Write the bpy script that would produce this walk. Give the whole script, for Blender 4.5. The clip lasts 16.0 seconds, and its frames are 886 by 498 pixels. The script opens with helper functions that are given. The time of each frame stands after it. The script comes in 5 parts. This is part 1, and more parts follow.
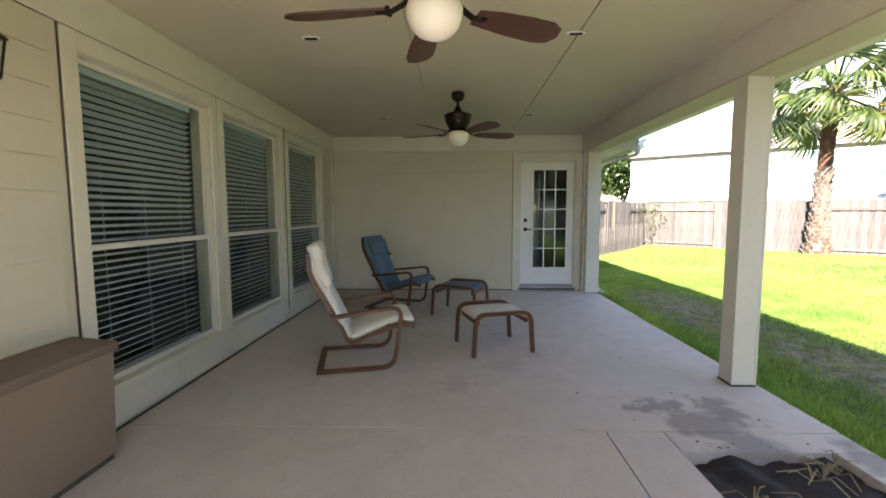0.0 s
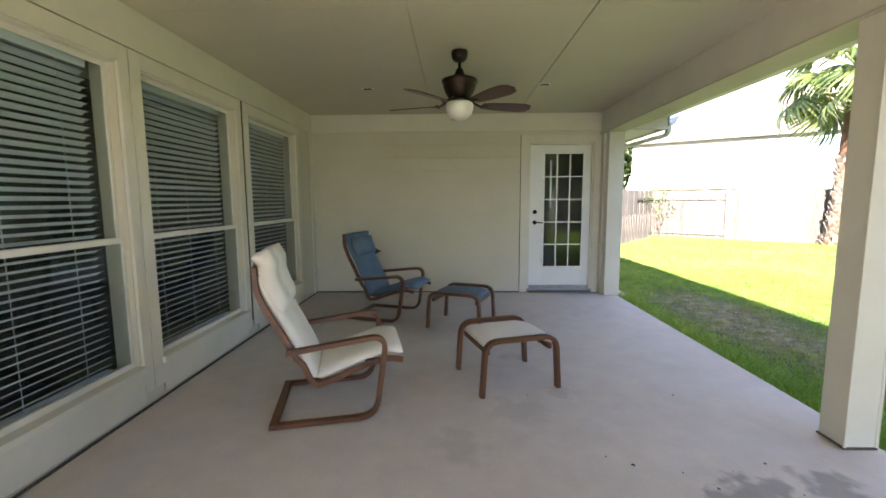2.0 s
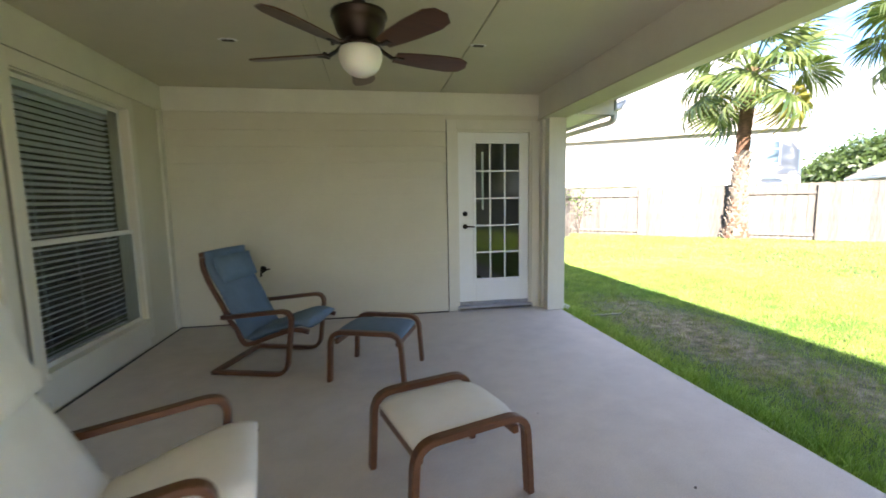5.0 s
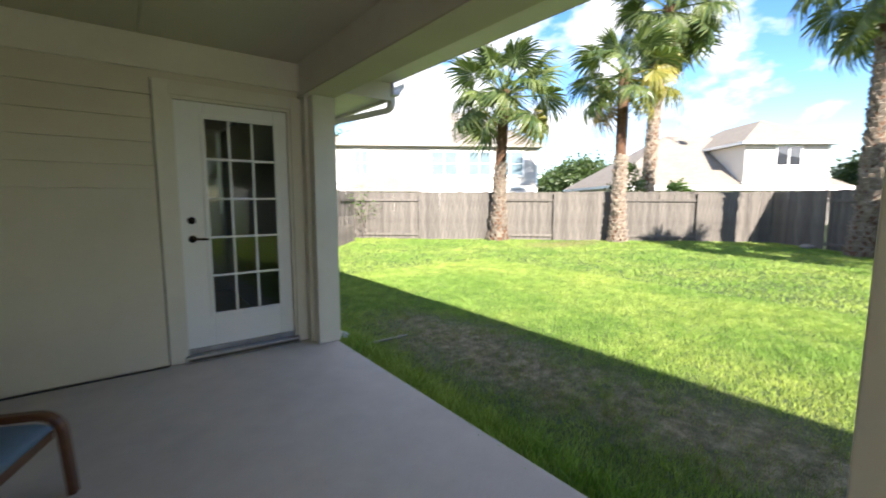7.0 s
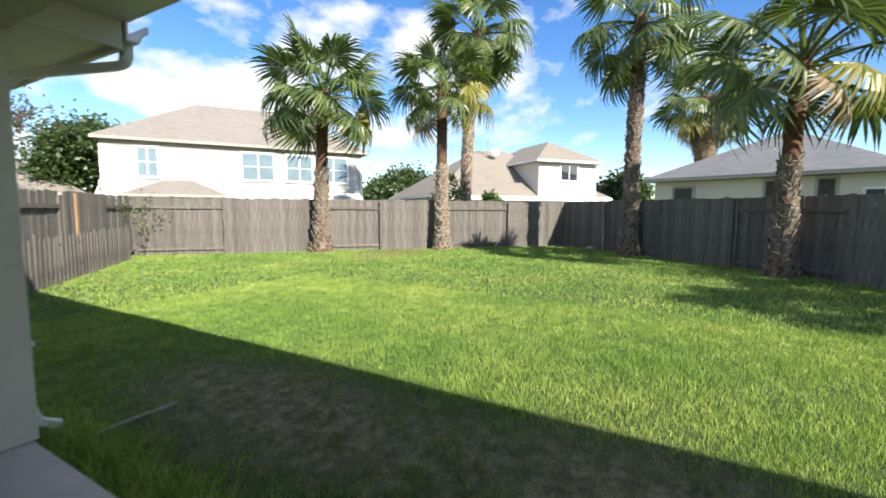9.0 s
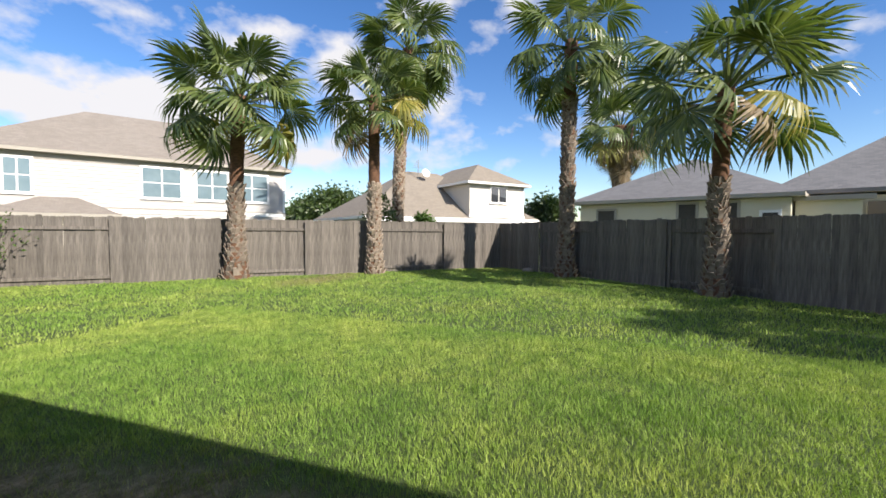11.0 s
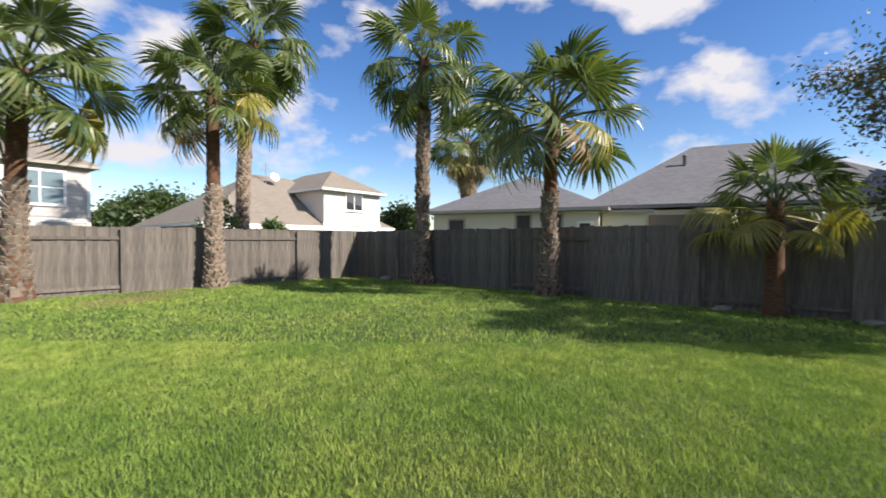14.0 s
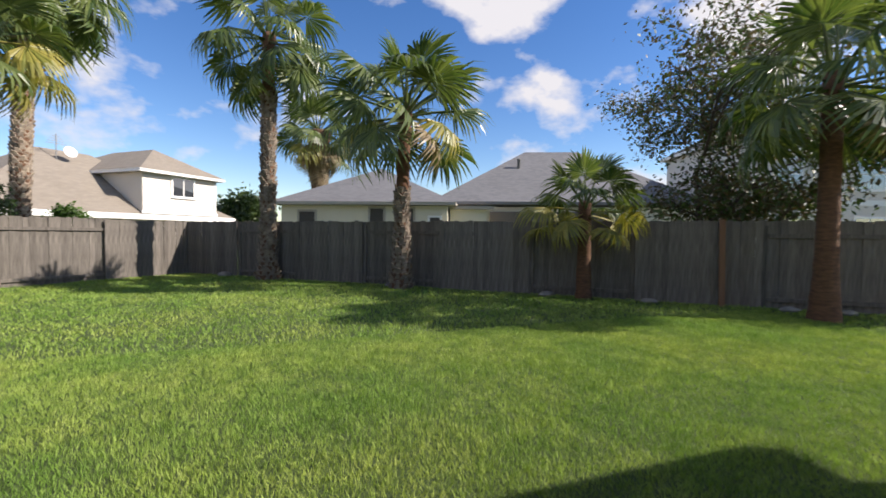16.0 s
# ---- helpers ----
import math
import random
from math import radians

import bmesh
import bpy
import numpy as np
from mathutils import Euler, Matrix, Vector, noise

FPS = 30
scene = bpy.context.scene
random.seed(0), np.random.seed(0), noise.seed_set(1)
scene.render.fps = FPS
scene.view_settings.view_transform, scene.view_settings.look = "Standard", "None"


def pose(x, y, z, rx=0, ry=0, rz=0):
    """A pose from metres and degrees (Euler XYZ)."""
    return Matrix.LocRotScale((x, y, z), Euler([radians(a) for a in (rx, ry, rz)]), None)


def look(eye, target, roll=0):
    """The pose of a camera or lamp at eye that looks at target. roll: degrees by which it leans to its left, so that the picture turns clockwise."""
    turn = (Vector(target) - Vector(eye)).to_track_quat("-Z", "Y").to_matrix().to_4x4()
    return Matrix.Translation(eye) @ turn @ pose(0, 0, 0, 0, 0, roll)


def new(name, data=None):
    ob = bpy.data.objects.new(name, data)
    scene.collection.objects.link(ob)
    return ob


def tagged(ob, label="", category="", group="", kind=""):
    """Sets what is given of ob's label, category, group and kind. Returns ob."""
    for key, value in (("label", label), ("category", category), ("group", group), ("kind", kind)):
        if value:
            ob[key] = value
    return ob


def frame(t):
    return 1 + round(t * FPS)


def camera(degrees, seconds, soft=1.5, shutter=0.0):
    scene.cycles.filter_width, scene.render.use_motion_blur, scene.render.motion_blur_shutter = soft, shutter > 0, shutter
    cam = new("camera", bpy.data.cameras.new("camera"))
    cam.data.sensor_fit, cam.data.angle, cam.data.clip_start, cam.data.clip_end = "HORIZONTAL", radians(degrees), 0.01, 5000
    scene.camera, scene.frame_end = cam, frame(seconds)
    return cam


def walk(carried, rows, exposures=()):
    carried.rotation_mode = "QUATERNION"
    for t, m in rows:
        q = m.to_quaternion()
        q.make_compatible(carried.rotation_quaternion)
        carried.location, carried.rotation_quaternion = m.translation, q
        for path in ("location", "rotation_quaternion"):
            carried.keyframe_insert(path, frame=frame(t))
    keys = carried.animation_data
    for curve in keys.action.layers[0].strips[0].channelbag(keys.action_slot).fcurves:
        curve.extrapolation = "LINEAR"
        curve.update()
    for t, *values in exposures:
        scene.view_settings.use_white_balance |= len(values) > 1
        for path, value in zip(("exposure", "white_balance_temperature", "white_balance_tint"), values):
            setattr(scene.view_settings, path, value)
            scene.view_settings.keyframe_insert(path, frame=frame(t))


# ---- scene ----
cam = camera(92.4, 16.0, soft=1.6, shutter=0.5)
PATH = [
    (0, (0.234, -0.67, 1.343), (0.166, 1.321, 1.17), -0.2),
    (0.5, (0.255, -0.446, 1.377), (0.159, 1.542, 1.178), -0.2),
    (1, (0.181, -0.193, 1.353), (0.125, 1.796, 1.153), -0.2),
    (1.5, (0.128, 0.067, 1.356), (0.114, 2.056, 1.142), -0.1),
    (2, (0.183, 0.307, 1.381), (0.135, 2.293, 1.153), -0.3),
    (2.5, (0.23, 0.502, 1.384), (0.169, 2.487, 1.147), -0.4),
    (3, (0.159, 0.73, 1.387), (0.156, 2.715, 1.142), -0.1),
    (3.2, (0.079, 0.805, 1.379), (0.14, 2.791, 1.147), 0.2),
    (5.3, (0.366, 1.771, 1.382), (0.786, 3.712, 1.146), -0.7),
    (5.5, (0.446, 1.917, 1.353), (0.956, 3.835, 1.103), -0.1),
    (6, (0.654, 2.111, 1.358), (1.359, 3.966, 1.11), -0.5),
    (6.5, (0.776, 2.307, 1.335), (1.73, 4.05, 1.107), -0.4),
    (7, (0.899, 2.561, 1.37), (2.108, 4.138, 1.144), 0.1),
    (7.5, (1.049, 2.687, 1.345), (2.437, 4.112, 1.137), -0.3),
    (8, (1.265, 2.782, 1.345), (2.77, 4.082, 1.137), -0.8),
    (8.5, (1.442, 2.92, 1.32), (3.072, 4.063, 1.131), -0.4),
    (9, (1.665, 3.161, 1.358), (3.398, 4.143, 1.174), 0.3),
    (11.5, (2.528, 3.918, 1.326), (4.427, 4.542, 1.268), 0.3),
    (12, (2.565, 3.99, 1.34), (4.487, 4.54, 1.295), 0.4),
    (12.5, (2.564, 3.996, 1.347), (4.512, 4.447, 1.309), 0.2),
    (13, (2.577, 3.979, 1.334), (4.549, 4.312, 1.302), 0.2),
    (13.5, (2.518, 3.969, 1.325), (4.510, 4.152, 1.293), 0.1),
    (14, (2.502, 3.908, 1.336), (4.501, 3.926, 1.297), 0.1),
    (14.5, (2.528, 3.879, 1.333), (4.521, 3.715, 1.287), 0.3),
    (15, (2.566, 3.881, 1.352), (4.534, 3.534, 1.294), 0.4),
    (15.5, (2.593, 3.881, 1.348), (4.525, 3.368, 1.283), 0.5),
    (16, (2.488, 3.909, 1.365), (4.377, 3.256, 1.294), 0.6),
]
EXPOSURES = [(0, 2.47, 6550, 20), (1, 2.68, 6550, 20), (2, 2.88, 6600, 20), (3, 2.92, 6600, 20), (5.5, 2.8, 6600, 18), (6.5, 2.1, 6550, 16), (7.5, 1.6, 6500, 12), (8.2, 1.38, 6500, 10), (9, 1.13, 6500, 10), (11.5, 0.76, 6700, 14), (16, 0.7, 6700, 16)]
walk(cam, [(t, look(eye, target, roll)) for t, eye, target, roll in PATH], EXPOSURES)

# ---- world, sun ----
SUN_TO = Vector((-0.395, -0.919, 0.70)).normalized()
SUN_EL = math.asin(SUN_TO.z)
world = bpy.data.worlds.new("world")
scene.world = world
world.use_nodes = True
wn, wl = world.node_tree.nodes, world.node_tree.links
wn.clear()
w_out = wn.new("ShaderNodeOutputWorld")
w_bg = wn.new("ShaderNodeBackground")
w_sky = wn.new("ShaderNodeTexSky")
w_sky.sky_type = "NISHITA"
w_sky.sun_disc = False
w_sky.sun_elevation = SUN_EL
w_sky.sun_rotation = math.atan2(SUN_TO.x, SUN_TO.y)
w_sky.air_density, w_sky.dust_density, w_sky.ozone_density = 1.0, 0.1, 2.0
w_tc = wn.new("ShaderNodeTexCoord")
w_map = wn.new("ShaderNodeMapping")
w_map.inputs["Scale"].default_value = (1.0, 1.0, 1.7)
w_map.inputs["Location"].default_value = (0.35, 0.1, 0.0)
w_no = wn.new("ShaderNodeTexNoise")
w_no.inputs["Scale"].default_value = 4.2
w_no.inputs["Detail"].default_value = 7
w_no.inputs["Roughness"].default_value = 0.52
w_rp = wn.new("ShaderNodeValToRGB")
w_rp.color_ramp.elements[0].position = 0.485
w_rp.color_ramp.elements[1].position = 0.585
w_mx = wn.new("ShaderNodeMix")
w_mx.data_type = "RGBA"
w_mx.inputs["B"].default_value = (8.6, 8.8, 9.2, 1)
wl.new(w_tc.outputs["Generated"], w_map.inputs["Vector"])
wl.new(w_map.outputs["Vector"], w_no.inputs["Vector"])
wl.new(w_no.outputs["Fac"], w_rp.inputs["Fac"])
wl.new(w_rp.outputs["Color"], w_mx.inputs["Factor"])
w_hs = wn.new("ShaderNodeHueSaturation")
w_hs.inputs["Hue"].default_value = 0.509
w_hs.inputs["Saturation"].default_value = 1.3
w_hs.inputs["Value"].default_value = 1.78
wl.new(w_sky.outputs["Color"], w_hs.inputs["Color"])
wl.new(w_hs.outputs["Color"], w_mx.inputs["A"])
wl.new(w_mx.outputs["Result"], w_bg.inputs["Color"])
wl.new(w_bg.outputs["Background"], w_out.inputs["Surface"])
w_bg.inputs["Strength"].default_value = 0.06

sun_data = bpy.data.lights.new("sun", "SUN")
sun_data.energy, sun_data.angle, sun_data.color = 5.0, radians(0.53), (1.0, 0.95, 0.86)
sun = new("sun", sun_data)
sun.matrix_world = look(SUN_TO * 40, (0, 0, 0))


# ---- materials ----
def material(name, rough=0.6, metal=0.0):
    m = bpy.data.materials.new(name)
    m.use_nodes = True
    b = m.node_tree.nodes["Principled BSDF"]
    b.inputs["Roughness"].default_value = rough
    b.inputs["Metallic"].default_value = metal
    return m, m.node_tree.nodes, m.node_tree.links, b


def noise_tex(n, l, scale, detail=4, rough=0.55, stretch=(1, 1, 1), coord="Object", src=None):
    tc = n.new("ShaderNodeTexCoord")
    mp = n.new("ShaderNodeMapping")
    mp.inputs["Scale"].default_value = stretch
    t = n.new("ShaderNodeTexNoise")
    t.inputs["Scale"].default_value = scale
    t.inputs["Detail"].default_value = detail
    t.inputs["Roughness"].default_value = rough
    l.new(src or tc.outputs[coord], mp.inputs["Vector"])
    l.new(mp.outputs["Vector"], t.inputs["Vector"])
    return t.outputs["Fac"]


def ramp(n, l, fac, stops):
    r = n.new("ShaderNodeValToRGB")
    el = r.color_ramp.elements
    while len(el) < len(stops):
        el.new(0.5)
    for e, (p, c) in zip(el, stops):
        e.position, e.color = p, (*c, 1)
    l.new(fac, r.inputs["Fac"])
    return r.outputs["Color"]


def mixed(n, l, fac, a, b, blend="MIX"):
    m = n.new("ShaderNodeMix")
    m.data_type, m.blend_type = "RGBA", blend
    for s, v in ((m.inputs["Factor"], fac), (m.inputs["A"], a), (m.inputs["B"], b)):
        if isinstance(v, (int, float)):
            s.default_value = v
        elif isinstance(v, tuple):
            s.default_value = (*v, 1)
        else:
            l.new(v, s)
    return m.outputs["Result"]


def bump(n, l, b, height, strength=0.3, distance=0.01):
    k = n.new("ShaderNodeBump")
    k.inputs["Strength"].default_value = strength
    k.inputs["Distance"].default_value = distance
    l.new(height, k.inputs["Height"])
    l.new(k.outputs["Normal"], b.inputs["Normal"])


def surface(name, lo, hi, scale=6, rough=0.6, metal=0.0, grain=60, bump_s=0.15, stretch=(1, 1, 1), vary=0.0, coord="Object"):
    """A surface whose colour wanders between two tones at two scales, with a fine relief."""
    m, n, l, b = material(name, rough, metal)
    big = noise_tex(n, l, scale, 5, 0.6, stretch, coord)
    fine = noise_tex(n, l, grain, 3, 0.6, stretch, coord)
    col = ramp(n, l, big, [(0.3, lo), (0.7, hi)])
    col = mixed(n, l, 0.25, col, ramp(n, l, fine, [(0.3, lo), (0.7, hi)]))
    if vary:
        oi = n.new("ShaderNodeObjectInfo")
        hs = n.new("ShaderNodeHueSaturation")
        mr = n.new("ShaderNodeMapRange")
        mr.inputs["To Min"].default_value, mr.inputs["To Max"].default_value = 1 - vary, 1 + vary
        l.new(oi.outputs["Random"], mr.inputs["Value"])
        l.new(mr.outputs["Result"], hs.inputs["Value"])
        l.new(col, hs.inputs["Color"])
        col = hs.outputs["Color"]
    l.new(col, b.inputs["Base Color"])
    bump(n, l, b, fine, bump_s, 0.004)
    return m


M_SIDING = surface("painted siding", (0.55, 0.51, 0.39), (0.61, 0.57, 0.445), 2, 0.55, 0, 40, 0.08)
M_TRIM = surface("painted trim", (0.60, 0.57, 0.465), (0.67, 0.64, 0.53), 3, 0.5, 0, 40, 0.08)
M_CEIL = surface("painted ceiling", (0.49, 0.455, 0.325), (0.55, 0.51, 0.375), 1.5, 0.7, 0, 50, 0.06)
M_GUTTER = surface("cream painted metal", (0.62, 0.60, 0.52), (0.70, 0.68, 0.60), 3, 0.4, 0, 30, 0.05)
M_DOOR = surface("white painted door", (0.72, 0.72, 0.68), (0.78, 0.78, 0.74), 2, 0.4, 0, 40, 0.05)
M_SEAM = surface("dark joint", (0.05, 0.045, 0.035), (0.10, 0.09, 0.07), 8, 0.9)
M_BRONZE = surface("dark bronze", (0.018, 0.012, 0.009), (0.035, 0.022, 0.015), 8, 0.4, 0.7)
M_BLADE = surface("walnut blade", (0.045, 0.018, 0.009), (0.10, 0.04, 0.018), 4, 0.35, 0, 30, 0.1, (1, 8, 1))
M_BENT = surface("stained bentwood", (0.075, 0.030, 0.014), (0.14, 0.058, 0.026), 5, 0.4, 0, 40, 0.1, (1, 1, 6))
M_CANVAS_W = surface("off-white canvas", (0.66, 0.62, 0.54), (0.76, 0.73, 0.66), 5, 0.9, 0, 160, 0.3)
M_CANVAS_B = surface("blue canvas", (0.085, 0.135, 0.19), (0.13, 0.19, 0.255), 5, 0.9, 0, 160, 0.3)
M_RESIN = surface("tan resin", (0.21, 0.155, 0.11), (0.25, 0.19, 0.135), 2, 0.5, 0, 90, 0.1)
M_RESIN_LID = surface("brown resin lid", (0.13, 0.095, 0.065), (0.17, 0.125, 0.09), 3, 0.45, 0, 90, 0.1)
M_BLIND = surface("blind slat", (0.62, 0.63, 0.65), (0.70, 0.71, 0.73), 3, 0.5)
# The unlit rooms' dimness is put into this near-black colour
M_ROOM = surface("room with painted dimness", (0.03, 0.028, 0.024), (0.05, 0.045, 0.04), 2, 0.9)
M_METAL = surface("brushed metal", (0.25, 0.25, 0.25), (0.4, 0.4, 0.4), 8, 0.35, 0.9)
M_SOIL = surface("wet soil", (0.012, 0.009, 0.006), (0.035, 0.025, 0.018), 14, 0.85, 0, 60, 0.8)
M_STRAW = surface("dry clippings", (0.25, 0.20, 0.10), (0.40, 0.34, 0.20), 10, 0.9)
M_STONE = surface("edging stone", (0.17, 0.155, 0.135), (0.30, 0.28, 0.25), 9, 0.9, 0, 60, 0.5)
M_FENCE = surface("weathered cedar", (0.066, 0.057, 0.048), (0.205, 0.182, 0.155), 3, 0.9, 0, 30, 0.4, (9, 9, 0.7), 0.22)
M_NEWWOOD = surface("fresh cedar", (0.42, 0.24, 0.10), (0.52, 0.31, 0.15), 3, 0.8, 0, 30, 0.3, (9, 9, 0.7))
M_REDWOOD = surface("reddish post wood", (0.15, 0.075, 0.04), (0.22, 0.12, 0.065), 3, 0.85, 0, 30, 0.3, (9, 9, 0.7))
M_TRUNK = surface("palm fibre", (0.050, 0.025, 0.015), (0.175, 0.088, 0.046), 7, 0.95, 0, 30, 0.9, (1, 1, 3))
M_BOOT = surface("palm leaf base", (0.10, 0.07, 0.05), (0.42, 0.35, 0.27), 5, 0.95, 0, 40, 0.6, (1, 1, 1), 0.25)
M_BARK = surface("bark", (0.06, 0.045, 0.035), (0.12, 0.09, 0.07), 8, 0.95, 0, 50, 0.7, (1, 1, 0.4))
M_H1 = surface("white lap siding", (0.44, 0.41, 0.385), (0.49, 0.46, 0.43), 0.6, 0.6)
M_H2 = surface("pale beige siding", (0.60, 0.55, 0.49), (0.66, 0.61, 0.55), 0.6, 0.6)
M_H3 = surface("cream siding", (0.62, 0.57, 0.44), (0.68, 0.63, 0.50), 0.6, 0.6)
M_WHITE = surface("white fascia", (0.76, 0.75, 0.72), (0.82, 0.81, 0.78), 0.8, 0.5)
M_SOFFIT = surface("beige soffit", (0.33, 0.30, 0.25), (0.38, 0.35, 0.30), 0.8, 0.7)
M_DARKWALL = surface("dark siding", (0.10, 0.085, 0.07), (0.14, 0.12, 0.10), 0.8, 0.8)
M_PIPE = surface("vent pipe", (0.12, 0.12, 0.12), (0.18, 0.18, 0.18), 3, 0.6)
M_SCREEN = surface("dark solar screen", (0.045, 0.04, 0.036), (0.07, 0.062, 0.055), 3, 0.8)


def shingles(name, lo, hi):
    m, n, l, b = material(name, 0.95)
    tc = n.new("ShaderNodeTexCoord")
    br = n.new("ShaderNodeTexBrick")
    br.inputs["Scale"].default_value = 1.0
    br.inputs["Brick Width"].default_value = 0.30
    br.inputs["Row Height"].default_value = 0.14
    br.inputs["Mortar Size"].default_value = 0.006
    br.inputs["Color1"].default_value = (*lo, 1)
    br.inputs["Color2"].default_value = (*hi, 1)
    br.inputs["Mortar"].default_value = (*[c * 0.6 for c in lo], 1)
    l.new(tc.outputs["UV"], br.inputs["Vector"])
    big = noise_tex(n, l, 0.5, 4)
    fine = noise_tex(n, l, 25, 3)
    col = mixed(n, l, 0.35, br.outputs["Color"], ramp(n, l, big, [(0.3, lo), (0.7, hi)]))
    col = mixed(n, l, 0.2, col, ramp(n, l, fine, [(0.3, lo), (0.7, hi)]))
    l.new(col, b.inputs["Base Color"])
    bump(n, l, b, br.outputs["Fac"], 0.4, 0.01)
    return m


M_ROOF_TAN = shingles("tan shingles", (0.20, 0.17, 0.135), (0.27, 0.235, 0.19))
M_ROOF_BROWN = shingles("grey-brown shingles", (0.19, 0.165, 0.14), (0.26, 0.23, 0.20))
M_ROOF_GREY = shingles("grey shingles", (0.12, 0.12, 0.125), (0.19, 0.19, 0.195))


def concrete():
    m, n, l, b = material("concrete", 0.85)
    big = noise_tex(n, l, 0.9, 6, 0.6)
    mid = noise_tex(n, l, 5, 5, 0.65)
    fine = noise_tex(n, l, 120, 3, 0.6)
    col = ramp(n, l, big, [(0.3, (0.475, 0.43, 0.368)), (0.72, (0.60, 0.55, 0.472))])
    col = mixed(n, l, 0.4, col, ramp(n, l, mid, [(0.3, (0.41, 0.35, 0.295)), (0.7, (0.63, 0.555, 0.475))]))
    col = mixed(n, l, 0.2, col, ramp(n, l, fine, [(0.35, (0.34, 0.30, 0.265)), (0.65, (0.60, 0.54, 0.48))]))
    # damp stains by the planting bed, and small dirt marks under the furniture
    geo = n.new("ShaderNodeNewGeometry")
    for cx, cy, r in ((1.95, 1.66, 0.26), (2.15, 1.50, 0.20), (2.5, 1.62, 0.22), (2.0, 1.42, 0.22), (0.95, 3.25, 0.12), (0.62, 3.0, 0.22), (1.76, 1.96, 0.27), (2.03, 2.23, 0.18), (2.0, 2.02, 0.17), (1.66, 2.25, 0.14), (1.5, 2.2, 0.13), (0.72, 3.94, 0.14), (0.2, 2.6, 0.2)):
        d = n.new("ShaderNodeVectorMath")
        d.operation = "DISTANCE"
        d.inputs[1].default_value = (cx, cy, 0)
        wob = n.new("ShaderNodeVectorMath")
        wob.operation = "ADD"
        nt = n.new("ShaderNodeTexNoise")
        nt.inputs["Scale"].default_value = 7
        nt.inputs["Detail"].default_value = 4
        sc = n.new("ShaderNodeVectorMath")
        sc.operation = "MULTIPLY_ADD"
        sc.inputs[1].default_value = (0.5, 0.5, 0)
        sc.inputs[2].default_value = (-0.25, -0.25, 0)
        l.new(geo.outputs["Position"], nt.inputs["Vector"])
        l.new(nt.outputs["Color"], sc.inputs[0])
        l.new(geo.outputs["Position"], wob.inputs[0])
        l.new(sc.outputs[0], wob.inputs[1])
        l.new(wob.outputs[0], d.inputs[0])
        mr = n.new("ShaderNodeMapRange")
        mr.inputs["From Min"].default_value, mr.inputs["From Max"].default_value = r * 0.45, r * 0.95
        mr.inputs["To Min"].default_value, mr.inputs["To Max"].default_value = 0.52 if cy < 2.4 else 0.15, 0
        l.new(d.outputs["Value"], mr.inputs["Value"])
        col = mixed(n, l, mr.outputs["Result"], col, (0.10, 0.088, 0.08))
    l.new(col, b.inputs["Base Color"])
    bump(n, l, b, fine, 0.25, 0.003)
    return m


M_CONCRETE = concrete()


def dry_patches(n, l, col, mid, fine, amount):
    """Dead straw-brown patches of the lawn."""
    geo = n.new("ShaderNodeNewGeometry")
    for cx, cy, rx, ry, a in ((3.75, 5.7, 0.68, 1.9, 0.68), (4.0, 3.3, 0.55, 1.4, 0.58), (13.4, 11.8, 2.0, 0.9, 0.7)):
        mp = n.new("ShaderNodeMapping")
        mp.vector_type = "TEXTURE"
        mp.inputs["Location"].default_value = (cx, cy, 0)
        mp.inputs["Scale"].default_value = (rx, ry, 100)
        ln = n.new("ShaderNodeVectorMath")
        ln.operation = "LENGTH"
        l.new(geo.outputs["Position"], mp.inputs["Vector"])
        l.new(mp.outputs["Vector"], ln.inputs[0])
        ad = n.new("ShaderNodeMath")
        ad.operation = "MULTIPLY_ADD"
        ad.inputs[1].default_value = 2.1
        l.new(mid, ad.inputs[0])
        l.new(ln.outputs["Value"], ad.inputs[2])
        mr = n.new("ShaderNodeMapRange")
        mr.inputs["From Min"].default_value, mr.inputs["From Max"].default_value = 1.40, 2.20
        mr.inputs["To Min"].default_value, mr.inputs["To Max"].default_value = a * amount, 0
        l.new(ad.outputs[0], mr.inputs["Value"])
        col = mixed(n, l, mr.outputs["Result"], col, ramp(n, l, noise_tex(n, l, 8, 7, 0.75), [(0.36, (0.055, 0.042, 0.022)), (0.48, (0.20, 0.145, 0.08)), (0.66, (0.46, 0.37, 0.24))]))
    return col


def lawn():
    m, n, l, b = material("lawn soil and thatch", 0.95)
    big = noise_tex(n, l, 0.35, 5, 0.6)
    mid = noise_tex(n, l, 3.0, 6, 0.7)
    fine = noise_tex(n, l, 60, 4, 0.7)
    col = ramp(n, l, big, [(0.3, (0.040, 0.075, 0.012)), (0.7, (0.085, 0.125, 0.022))])
    col = mixed(n, l, 0.45, col, ramp(n, l, mid, [(0.3, (0.036, 0.068, 0.011)), (0.7, (0.105, 0.135, 0.032))]))
    col = mixed(n, l, 0.4, col, ramp(n, l, fine, [(0.3, (0.016, 0.036, 0.008)), (0.7, (0.085, 0.12, 0.035))]))
    col = dry_patches(n, l, col, mid, fine, 1.0)
    l.new(col, b.inputs["Base Color"])
    bump(n, l, b, fine, 0.9, 0.03)
    return m


M_LAWN = lawn()


